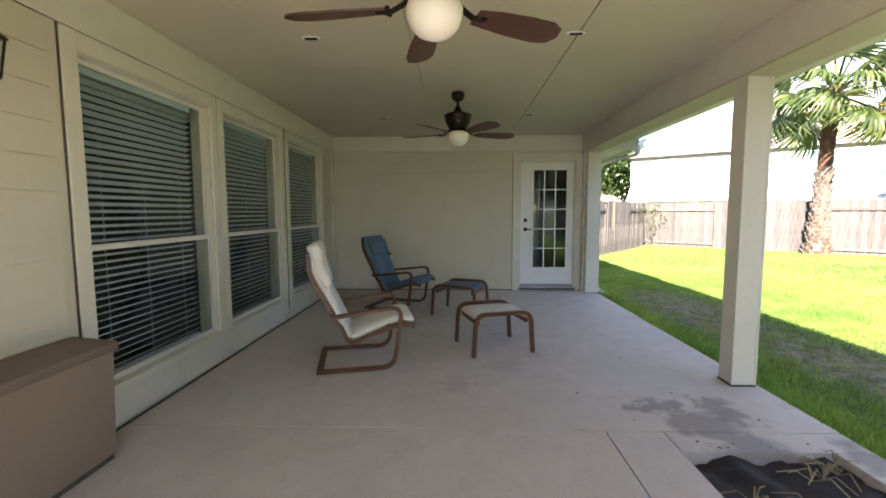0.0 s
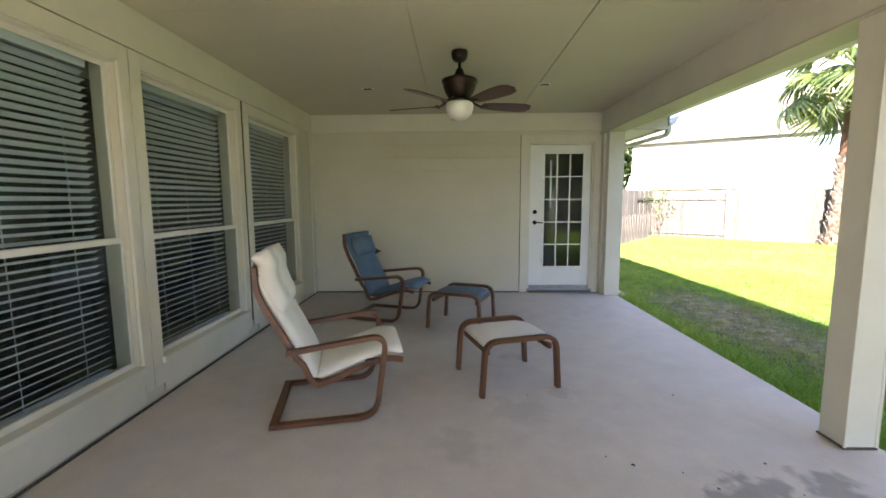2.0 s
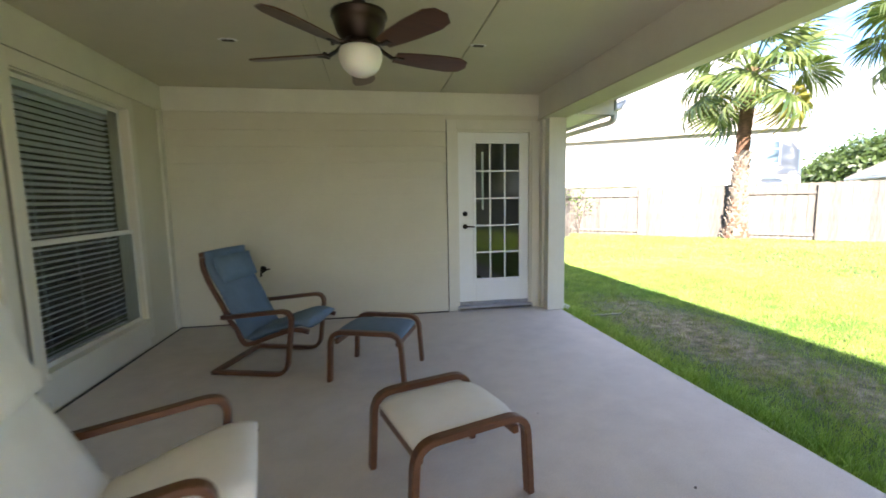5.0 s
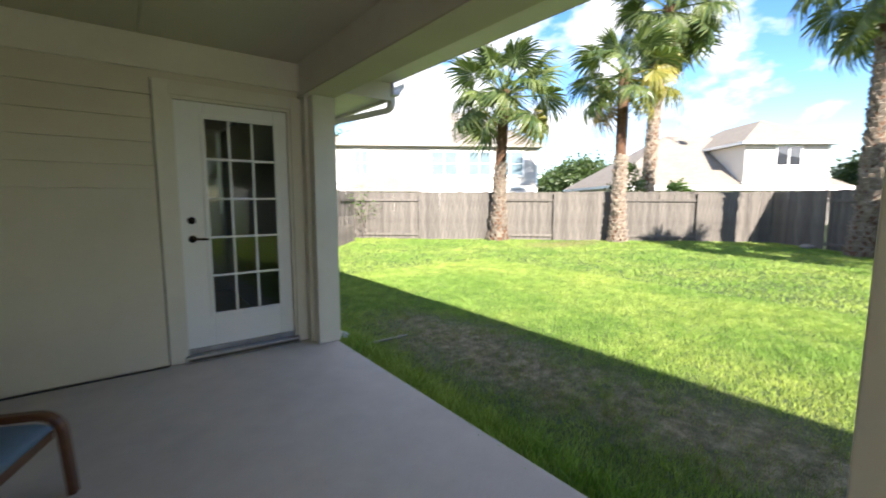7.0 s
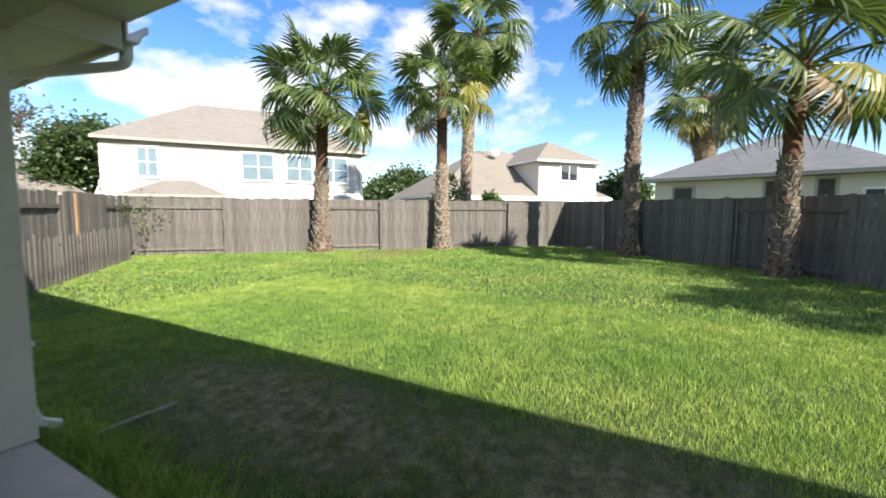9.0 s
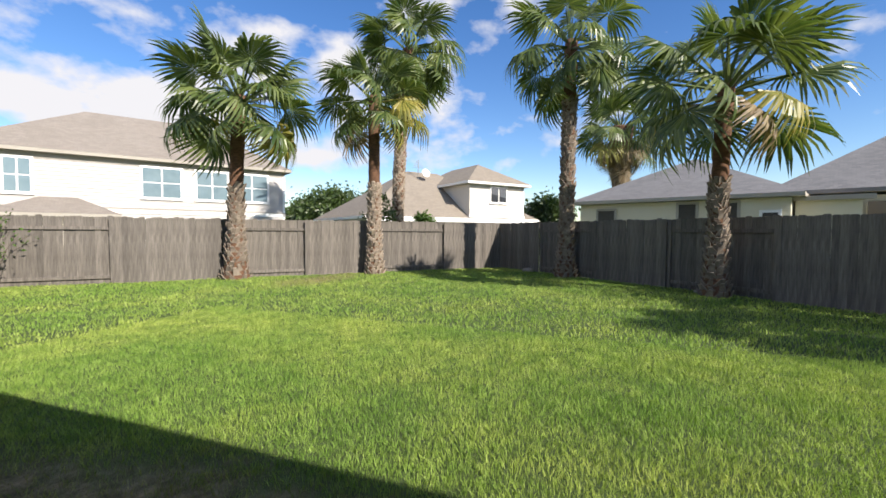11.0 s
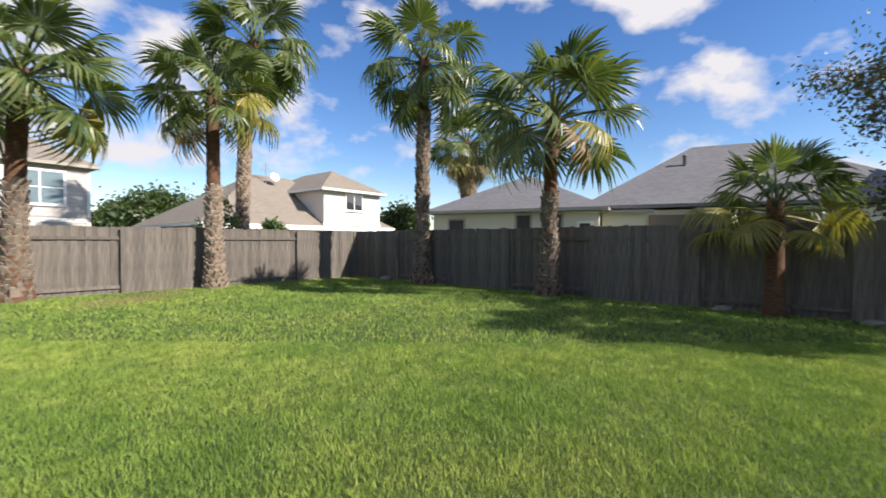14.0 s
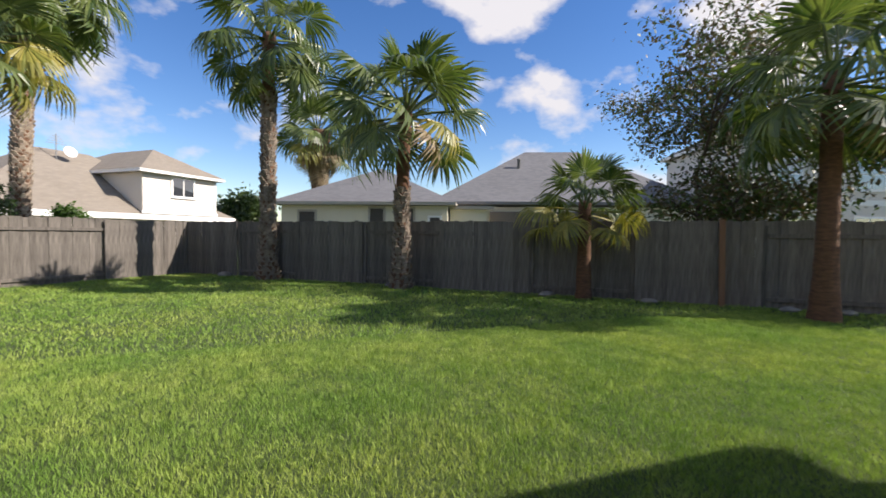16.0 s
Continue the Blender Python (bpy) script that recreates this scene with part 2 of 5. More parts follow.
def leaf(name, lo, hi, vary=True, rough=0.45, trans=0.25, turf=False):
    m, n, l, b = material(name, rough)
    geo = n.new("ShaderNodeNewGeometry")
    col = ramp(n, l, geo.outputs["Random Per Island"], [(0.0, lo), (1.0, hi)])
    if turf:
        b.inputs["Specular IOR Level"].default_value = 0.15
        # lush and thin stretches of lawn, a metre or so across, and finer tufts
        wide = ramp(n, l, noise_tex(n, l, 0.45, 3, 0.6), [(0.40, (0.74, 0.86, 0.80)), (0.66, (1.16, 1.07, 1.12))])
        tuft = ramp(n, l, noise_tex(n, l, 5.0, 3, 0.6), [(0.36, (0.70, 0.78, 0.70)), (0.64, (1.22, 1.15, 1.2))])
        col = mixed(n, l, 1.0, mixed(n, l, 1.0, col, wide, "MULTIPLY"), tuft, "MULTIPLY")
        col = dry_patches(n, l, col, noise_tex(n, l, 3.0, 6, 0.7), noise_tex(n, l, 60, 4, 0.7), 0.8)
    l.new(col, b.inputs["Base Color"])
    tr = n.new("ShaderNodeBsdfTranslucent")
    l.new(mixed(n, l, 1.0, col, (1.6, 1.7, 0.9), "MULTIPLY"), tr.inputs["Color"])
    mx = n.new("ShaderNodeMixShader")
    mx.inputs["Fac"].default_value = trans
    l.new(b.outputs["BSDF"], mx.inputs[1])
    l.new(tr.outputs["BSDF"], mx.inputs[2])
    l.new(mx.outputs["Shader"], n["Material Output"].inputs["Surface"])
    return m


M_GRASS = leaf("grass blade", (0.188, 0.290, 0.042), (0.365, 0.460, 0.125), True, 0.75, 0.2, True)
M_FROND = leaf("palm leaf", (0.030, 0.062, 0.014), (0.150, 0.185, 0.055), True, 0.38, 0.28)
M_FROND_Y = leaf("yellowing palm leaf", (0.16, 0.17, 0.03), (0.32, 0.27, 0.06))
M_FROND_D = leaf("dry palm leaf", (0.16, 0.11, 0.05), (0.30, 0.23, 0.13))
M_LEAF = leaf("tree leaf", (0.030, 0.055, 0.014), (0.075, 0.115, 0.03))
M_LEAF_R = leaf("browning tree leaf", (0.05, 0.045, 0.02), (0.12, 0.085, 0.04))
M_LEAF_B = leaf("bush leaf", (0.045, 0.10, 0.015), (0.10, 0.18, 0.03))


def glass(name, tint=(0.9, 0.95, 0.95), rough=0.02):
    m, n, l, b = material(name, rough)
    n.remove(b)
    tr = n.new("ShaderNodeBsdfTransparent")
    tr.inputs["Color"].default_value = (*tint, 1)
    gl = n.new("ShaderNodeBsdfGlossy")
    gl.inputs["Roughness"].default_value = rough
    lw = n.new("ShaderNodeLayerWeight")
    lw.inputs["Blend"].default_value = 0.5
    pw = n.new("ShaderNodeMath")
    pw.operation, pw.inputs[1].default_value = "POWER", 4.0
    fr = n.new("ShaderNodeMath")
    fr.operation, fr.inputs[1].default_value, fr.inputs[2].default_value = "MULTIPLY_ADD", 0.7, 0.045
    l.new(lw.outputs["Facing"], pw.inputs[0])
    l.new(pw.outputs[0], fr.inputs[0])
    mx = n.new("ShaderNodeMixShader")
    l.new(fr.outputs[0], mx.inputs["Fac"])
    l.new(tr.outputs["BSDF"], mx.inputs[1])
    l.new(gl.outputs["BSDF"], mx.inputs[2])
    l.new(mx.outputs["Shader"], n["Material Output"].inputs["Surface"])
    return m


M_GLASS = glass("window glass")
M_GLASS_DARK, _n, _l, _b = material("dark reflecting glass", 0.04)
_b.inputs["Base Color"].default_value = (0.02, 0.024, 0.028, 1)
_b.inputs["IOR"].default_value = 3.0
# Pale blue base holds the sky's reflection along with the blinds' tone
M_GLASS_PALE = surface("pane with painted sky tone over blinds", (0.13, 0.19, 0.22), (0.20, 0.27, 0.30), 1.2, 0.08)
M_OPAL, _n, _l, _b = material("opal glass", 0.3)
_b.inputs["Base Color"].default_value = (0.78, 0.75, 0.66, 1)
_b.inputs["Subsurface Weight"].default_value = 0.2


# ---- builders ----
def part(name, bm, mat, parent=None, label="", smooth=False):
    me = bpy.data.meshes.new(name)
    bm.normal_update()
    bm.to_mesh(me)
    bm.free()
    if smooth:
        me.polygons.foreach_set("use_smooth", [True] * len(me.polygons))
    me.materials.append(mat)
    ob = new(name, me)
    if parent:
        ob.parent = parent
    return tagged(ob, label)


def group_base(name, m, label, category, group="", kind=""):
    ob = new(name)
    ob.empty_display_size = 0.1
    ob.matrix_world = m
    return tagged(ob, label, category, group, kind)


def add_box(bm, x0, x1, y0, y1, z0, z1, bevel=0.0, m=None):
    r = bmesh.ops.create_cube(bm, size=1)
    vs = r["verts"]
    for v in vs:
        v.co = Vector(((x0 + x1) / 2 + v.co.x * (x1 - x0), (y0 + y1) / 2 + v.co.y * (y1 - y0), (z0 + z1) / 2 + v.co.z * (z1 - z0)))
    if bevel:
        es = list({e for v in vs for e in v.link_edges})
        r = bmesh.ops.bevel(bm, geom=es, offset=bevel, segments=2, affect="EDGES", profile=0.6)
        vs = list({v for v in vs if v.is_valid} | set(r["verts"]))
    if m:
        for v in vs:
            v.co = m @ v.co
    return vs


def box(x0, x1, y0, y1, z0, z1, bevel=0.0, m=None):
    bm = bmesh.new()
    add_box(bm, x0, x1, y0, y1, z0, z1, bevel, m)
    return bm


def add_prism(bm, pts, z0, z1):
    lo = [bm.verts.new((x, y, z0)) for x, y in pts]
    hi = [bm.verts.new((x, y, z1)) for x, y in pts]
    k = len(pts)
    bm.faces.new(lo[::-1])
    bm.faces.new(hi)
    for i in range(k):
        bm.faces.new((lo[i], lo[(i + 1) % k], hi[(i + 1) % k], hi[i]))


def prism(pts, z0, z1):
    bm = bmesh.new()
    add_prism(bm, pts, z0, z1)
    bmesh.ops.recalc_face_normals(bm, faces=bm.faces)
    return bm


def add_lathe(bm, profile, seg=20, m=None, cap=True):
    """Turns a profile of (radius, z) about z."""
    rings = []
    for r, z in profile:
        ring = [bm.verts.new((r * math.cos(2 * math.pi * i / seg), r * math.sin(2 * math.pi * i / seg), z)) for i in range(seg)]
        rings.append(ring)
    for a, b in zip(rings, rings[1:]):
        for i in range(seg):
            bm.faces.new((a[i], a[(i + 1) % seg], b[(i + 1) % seg], b[i]))
    if cap:
        bm.faces.new(rings[0][::-1])
        bm.faces.new(rings[-1])
    if m:
        for ring in rings:
            for v in ring:
                v.co = m @ v.co


def lathe(profile, seg=20, m=None):
    bm = bmesh.new()
    add_lathe(bm, profile, seg, m)
    bmesh.ops.recalc_face_normals(bm, faces=bm.faces)
    return bm


def add_sweep(bm, pts, w, h, side=None, seg=4, round_=False):
    """A bar of width w and height h along points; side is the direction of its width."""
    pts = [Vector(p) for p in pts]
    rings = []
    for i, p in enumerate(pts):
        d = (pts[min(i + 1, len(pts) - 1)] - pts[max(i - 1, 0)]).normalized()
        s = Vector(side).normalized() if side else (d.cross(Vector((0, 0, 1))).normalized() if abs(d.z) < 0.95 else Vector((1, 0, 0)))
        u = s.cross(d).normalized()
        if round_:
            ring = [p + s * (w / 2 * math.cos(2 * math.pi * k / seg)) + u * (h / 2 * math.sin(2 * math.pi * k / seg)) for k in range(seg)]
        else:
            c = 0.22
            ring = []
            for a, b in ((1, 1 - c), (1 - c, 1), (-1 + c, 1), (-1, 1 - c), (-1, -1 + c), (-1 + c, -1), (1 - c, -1), (1, -1 + c)):
                ring.append(p + s * (w / 2 * a) + u * (h / 2 * b))
        rings.append([bm.verts.new(v) for v in ring])
    for a, b in zip(rings, rings[1:]):
        k = len(a)
        for i in range(k):
            bm.faces.new((a[i], a[(i + 1) % k], b[(i + 1) % k], b[i]))
    bm.faces.new(rings[0][::-1])
    bm.faces.new(rings[-1])


def sweep(pts, w, h, side=None, seg=8, round_=False):
    bm = bmesh.new()
    add_sweep(bm, pts, w, h, side, seg, round_)
    bmesh.ops.recalc_face_normals(bm, faces=bm.faces)
    return bm


def arc(points, radius, steps=5):
    """A polyline with its inner corners rounded."""
    pts = [Vector(p) for p in points]
    out = [pts[0]]
    for a, b, c in zip(pts, pts[1:], pts[2:]):
        r = min(radius, (a - b).length * 0.49, (c - b).length * 0.49)
        s, e = b + (a - b).normalized() * r, b + (c - b).normalized() * r
        for i in range(steps + 1):
            k = i / steps
            out.append(s * (1 - k) ** 2 + b * (2 * k * (1 - k)) + e * k * k)
    out.append(pts[-1])
    return out


# ---- plan ----
GROUND = -0.12      # lawn; the slab's top is 0
CEIL = 2.62
WX, FY = -1.90, 6.64    # window wall, door wall
EDGE = 2.55         # open edge of the slab
BACK = -2.8         # end of the covered patio behind the start
EAVE_X, EAVE_Z = 3.2, 2.36


# ---- ground, slab ----
def ground_sheet():
    bm = bmesh.new()
    xs = [-800, -60, -12, 0, 2.4] + [2.4 + 0.35 * i for i in range(1, 55)] + [30, 60, 200, 800]
    ys = [-800, -60, -20] + [-10 + 0.4 * i for i in range(0, 75)] + [30, 60, 200, 800]
    grid = []
    for x in xs:
        row = []
        for y in ys:
            z = GROUND - 0.02 + 0.03 * noise.noise((x * 0.35, y * 0.35, 0.3))
            if x < 2.7:
                z = GROUND - 0.06
            row.append(bm.verts.new((x, y, z)))
        grid.append(row)
    for a, b in zip(grid, grid[1:]):
        for i in range(len(ys) - 1):
            bm.faces.new((a[i], b[i], b[i + 1], a[i + 1]))
    ob = part("ground", bm, M_LAWN, None, "", True)
    return tagged(ob, "green mown lawn with dry brown patches", "lawn", kind="structure")


ground = ground_sheet()
slab = group_base("floor", Matrix(), "grey concrete patio slab with damp stains", "patio floor", kind="structure")
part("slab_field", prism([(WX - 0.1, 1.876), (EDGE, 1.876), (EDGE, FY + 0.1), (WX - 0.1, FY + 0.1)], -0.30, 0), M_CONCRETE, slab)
part("slab_field", prism([(WX - 0.1, -4.2), (1.140, -4.2), (1.140, 1.870), (WX - 0.1, 1.870)], -0.30, -0.004), M_CONCRETE, slab)
part("slab_field", prism([(1.148, -4.2), (1.490, -4.2), (1.490, 1.870), (1.148, 1.870)], -0.30, -0.003), M_CONCRETE, slab)
part("slab_field", prism([(1.498, 1.66), (EDGE, 1.66), (EDGE, 1.870), (1.498, 1.870)], -0.30, -0.003), M_CONCRETE, slab)
part("slab_field", prism([(2.34, -4.2), (EDGE, -4.2), (EDGE, 1.656), (2.34, 1.656)], -0.30, -0.003), M_CONCRETE, slab)
part("slab_field", prism([(1.498, -4.2), (2.336, -4.2), (2.336, 0.7), (1.498, 0.7)], -0.30, -0.003), M_CONCRETE, slab)


def soil_bed():
    bm = bmesh.new()
    bmesh.ops.create_grid(bm, x_segments=26, y_segments=26, size=0.5)
    for v in bm.verts:
        x, y = 1.917 + v.co.x * 0.83, 1.178 + v.co.y * 0.95
        v.co = Vector((x, y, -0.05 + 0.05 * noise.noise((x * 6, y * 6, 1)) + 0.02 * noise.noise((x * 22, y * 22, 4))))
    ob = part("planting_bed", bm, M_SOIL, None, "", True)
    tagged(ob, "bare dark wet soil in slab cut-out", "planting bed", kind="structure")


soil_bed()


# ---- house around the patio ----
def wall_with_holes(name, axis, at, thick, u0, u1, z0, z1, holes, mat, label):
    """A wall across x or y with real openings (u0, u1, z0, z1)."""
    bm = bmesh.new()
    us = sorted({u0, u1, *[h[0] for h in holes], *[h[1] for h in holes]})
    for a, b in zip(us, us[1:]):
        cuts = sorted([(h[2], h[3]) for h in holes if h[0] <= a + 1e-6 and h[1] >= b - 1e-6])
        z = z0
        for lo, hi in cuts + [(z1, z1)]:
            if lo - z > 1e-4:
                if axis == "x":
                    add_box(bm, at - thick, at, a, b, z, lo)
                else:
                    add_box(bm, a, b, at, at + thick, z, lo)
            z = hi
    bmesh.ops.remove_doubles(bm, verts=bm.verts, dist=1e-5)
    ob = part(name, bm, mat)
    return tagged(ob, label, "wall", kind="structure")


WINS = [(1.71, 2.98), (3.18, 4.42), (4.66, 5.95)]
WZ0, WZ1 = 0.28, 2.24
wall_west = wall_with_holes("wall_west", "x", WX, 0.16, BACK, FY + 0.16, -0.3, CEIL + 0.1,
                            [(a, b, WZ0, WZ1) for a, b in WINS], M_SIDING, "cream painted house wall with three windows")
D0, D1, DZ = 1.29, 2.23, 2.20
wall_north = wall_with_holes("wall_north", "y", FY, 0.16, WX, 2.40, -0.3, CEIL + 0.1, [(D0, D1, -0.3, DZ)], M_SIDING,
                             "cream lap-sided house wall beside the door")

# Unseen wall return, added to fill the roof-corner shadow on the lawn
shade_wall_south = tagged(part("shade_wall_south", box(1.2, 2.57, BACK - 0.16, BACK, -0.3, 2.6), M_SIDING), "cream wall return, unseen, added to shade the lawn corner", "wall", kind="structure")
# lap boards on the door wall, the lowest first
z = 0.02
while z < 2.34:
    for x0, x1 in ((WX + 0.002, D0 - 0.125),):
        bm = bmesh.new()
        vs = add_box(bm, x0, x1, FY - 0.027, FY - 0.001, z, min(z + 0.176, 2.36))
        for v in vs:
            if v.co.z > z + 0.05 and v.co.y < FY - 0.01:
                v.co.y = FY - 0.005
        part("siding_board", bm, M_SIDING, wall_north)
    z += 0.18
# lap boards left of the windows
z = 0.02
while z < CEIL - 0.2:
    bm = bmesh.new()
    vs = add_box(bm, WX + 0.001, WX + 0.018, BACK + 0.01, WINS[0][0] - 0.17, z, z + 0.178)
    for v in vs:
        if v.co.z > z + 0.05 and v.co.x > WX + 0.01:
            v.co.x = WX + 0.005
    part("siding_board", bm, M_SIDING, wall_west)
    z += 0.18

trim = group_base("trim", Matrix(), "cream painted frieze and baseboard trim", "trim", kind="structure")
part("frieze_board", box(WX + 0.002, 2.39, FY - 0.030, FY - 0.001, 2.37, CEIL - 0.002, 0.003), M_TRIM, trim)
part("frieze_board", box(WX + 0.001, WX + 0.020, BACK, FY - 0.024, 2.36, CEIL - 0.002, 0.003), M_TRIM, trim)
part("corner_board", box(WX + 0.001, WX + 0.022, FY - 0.12, FY - 0.024, 0.012, 2.355, 0.003), M_TRIM, trim)
part("sealant_joint", box(WX, 1.16, FY - 0.038, FY - 0.028, 0.0, 0.014), M_SEAM, trim, "dark dirty joint")
part("sealant_joint", box(WX + 0.02, WX + 0.03, 1.6, FY - 0.03, 0.0, 0.012), M_SEAM, trim, "dark dirty joint")

# ceiling: board panels with joints between them
bm = bmesh.new()
for x0, x1 in ((WX, -0.113), (-0.107, 1.10), (1.112, EDGE - 0.24)):
    for y0, y1 in ((BACK, 3.196), (3.2, FY)):
        add_box(bm, x0, x1, y0, y1, CEIL, CEIL + 0.02)
add_box(bm, WX, EDGE - 0.2, BACK, FY, CEIL + 0.021, CEIL + 0.06)
ceiling = tagged(part("ceiling", bm, M_CEIL), "cream painted patio ceiling with board joints", "ceiling", kind="structure")

# beam along the open side
beam = group_base("beam", Matrix(), "cream painted boxed beam on patio posts", "beam", kind="structure")
part("beam_box", box(EDGE - 0.235, EDGE + 0.02, BACK, FY + 0.3, 2.33, CEIL + 0.05, 0.006), M_TRIM, beam)
part("beam_cover", box(EDGE - 0.245, EDGE + 0.03, BACK, FY + 0.3, 2.315, 2.328), M_CEIL, beam)


def patio_post(x, y, w=0.17):
    ob = group_base("patio_post", pose(x, y, 0), "square white painted patio post on slab", "post", "patio posts")
    part("shaft", box(-w / 2, w / 2, -w / 2, w / 2, 0.012, 2.315, 0.006), M_TRIM, ob)
    part("base_joint", box(-w / 2 - 0.006, w / 2 + 0.006, -w / 2 - 0.006, w / 2 + 0.006, 0, 0.012), M_SEAM, ob, "dark caulk joint")
    for sx in (-1, 1):
        part("corner_bead", box(sx * w / 2 - 0.008, sx * w / 2 + 0.008, -w / 2 - 0.005, -w / 2 + 0.004, 0.013, 2.314), M_TRIM, ob)
    return ob


post_a = patio_post(2.425, 2.65)
# column at the end of the door wall
column = group_base("wall_end_column", Matrix(), "white painted boxed column beside the door", "column", kind="structure")
part("column_box", box(2.36, 2.575, 6.40, FY + 0.2, 0.004, 2.315, 0.006), M_TRIM, column)
part("column_return", box(2.33, 2.36, 6.52, FY, 0.004, 2.315, 0.003), M_TRIM, column)

# the house goes on past the column, and closes behind the walls
house_shell = group_base("house_shell", Matrix(), "cream sided house around the patio", "house", kind="structure")
part("side_wall", box(2.40, 2.56, FY + 0.2, 10.9, -0.3, 2.5), M_SIDING, house_shell)
part("back_wall", box(-7.2, -7.0, BACK - 0.16, 10.9, -0.3, 2.6), M_SIDING, house_shell)
part("end_wall", box(-7.0, 2.56, 10.74, 10.9, -0.3, 2.6), M_SIDING, house_shell)
part("room_divider", box(-7.0, WX - 0.16, BACK - 0.16, BACK, -0.3, 2.6), M_SIDING, house_shell)
# Room floor and walls take the near-black colour that stands for dimness
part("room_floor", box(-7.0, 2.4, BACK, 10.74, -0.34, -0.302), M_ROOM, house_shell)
part("room_ceiling", box(-7.0, WX - 0.16, BACK, 10.74, 2.55, 2.6), M_CEIL, house_shell)
part("room_ceiling", box(WX - 0.16, 2.4, FY + 0.16, 10.74, 2.55, 2.6), M_CEIL, house_shell)
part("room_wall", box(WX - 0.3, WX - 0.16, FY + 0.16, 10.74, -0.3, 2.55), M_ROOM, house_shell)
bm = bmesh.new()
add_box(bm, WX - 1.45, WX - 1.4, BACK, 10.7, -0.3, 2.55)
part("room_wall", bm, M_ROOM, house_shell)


def roof_faces(polys, mat, name, parent, thick=0.0, label=""):
    """Roof planes with UVs in metres for the shingle courses."""
    bm = bmesh.new()
    uv = bm.loops.layers.uv.new("UVMap")
    for poly in polys:
        pts = [Vector(p) for p in poly]
        f = bm.faces.new([bm.verts.new(p) for p in pts])
        nrm = (pts[1] - pts[0]).cross(pts[2] - pts[0]).normalized()
        if nrm.z < 0:
            f.normal_flip()
            nrm = -nrm
        u = Vector((0, 0, 1)).cross(nrm)
        u = u.normalized() if u.length > 1e-4 else Vector((1, 0, 0))
        v = nrm.cross(u)
        for lp in f.loops:
            lp[uv].uv = (lp.vert.co.dot(u), lp.vert.co.dot(v))
    return part(name, bm, mat, parent, label)


E0, EM, E1 = BACK, 6.15, 11.0
PX, PZ = 3.04, 2.66    # patio eave
EAVE_X = 3.02
roof_faces([[(PX, E0, PZ), (PX, EM, PZ), (-2.3, EM, 4.9), (-2.3, E0, 4.9)],
            [(EAVE_X, EM + 0.002, 2.48), (EAVE_X, E1, 2.48), (-2.3, E1 - 3, 4.6), (-2.3, EM + 0.002, 4.6)],
            [(-7.8, E0, 2.48), (-2.3, E0, 4.9), (-2.3, EM, 4.9), (-7.8, EM, 2.48)],
            [(-7.8, EM, 2.48), (-2.3, EM, 4.6), (-2.3, E1 - 3, 4.6), (-7.8, E1, 2.48)],
            [(-7.8, E1, 2.48), (-2.3, E1 - 3, 4.6), (EAVE_X, E1, 2.48)]], M_ROOF_GREY, "roof", house_shell)
part("fascia", box(PX - 0.03, PX, E0, EM, 2.46, PZ - 0.005), M_TRIM, house_shell)
part("soffit", box(EDGE + 0.022, PX - 0.031, E0, EM, 2.46, 2.48), M_GUTTER, house_shell)
part("step_board", box(EDGE + 0.022, PX - 0.031, EM - 0.03, EM, 2.30, 2.458), M_TRIM, house_shell)
part("fascia", box(EAVE_X - 0.03, EAVE_X, EM + 0.001, E1, 2.30, 2.475), M_TRIM, house_shell)
part("soffit", box(EDGE + 0.032, EAVE_X - 0.031, EM + 0.001, E1, 2.33, 2.35), M_GUTTER, house_shell)
part("end_gable", box(WX - 0.1, EDGE, E0, E0 + 0.03, CEIL + 0.061, CEIL + 0.2), M_TRIM, house_shell)
part("gable_wall", prism([(-7.0, 2.6), (-2.3, 4.85), (PX - 0.3, 2.72), (WX - 0.16, 2.6)], 0, 0.03), M_SIDING, house_shell).matrix_local = Matrix(((1, 0, 0, 0), (0, 0, -1, BACK), (0, 1, 0, 0), (0, 0, 0, 1)))


def gutter():
    ob = group_base("rain_gutter", Matrix(), "cream metal rain gutter along the eave", "gutter")
    prof = [(0, 0), (0.07, 0.0), (0.09, 0.045), (0.125, 0.075), (0.125, 0.115), (0.112, 0.115), (0.112, 0.085), (0.08, 0.055), (0.062, 0.012), (0.012, 0.012), (0.012, 0.11), (0, 0.11)]
    bm = bmesh.new()
    rings = []
    for y in (EM - 0.05, E1):
        rings.append([bm.verts.new((EAVE_X + 0.001 + a, y, 2.352 + b)) for a, b in prof])
    k = len(prof)
    for i in range(k):
        bm.faces.new((rings[0][i], rings[0][(i + 1) % k], rings[1][(i + 1) % k], rings[1][i]))
    bm.faces.new(rings[0])
    bm.faces.new(rings[1][::-1])
    bmesh.ops.recalc_face_normals(bm, faces=bm.faces)
    part("trough", bm, M_GUTTER, ob)
    path = arc([(EAVE_X + 0.05, 6.22, 2.36), (EAVE_X + 0.05, 6.22, 2.24), (EDGE + 0.12, 6.66, 2.14), (EDGE + 0.065, 6.68, 2.04), (EDGE + 0.065, 6.68, 0.10), (EDGE + 0.10, 6.66, 0.0), (EDGE + 0.19, 6.63, -0.04)], 0.12, 6)
    part("downspout", sweep(path, 0.075, 0.055, (0, 1, 0)), M_GUTTER, ob)
    for zz in (0.5, 1.7):
        part("strap", box(EDGE + 0.03, EDGE + 0.105, 6.635, 6.725, zz, zz + 0.03), M_GUTTER, ob)
    return ob


gutter()
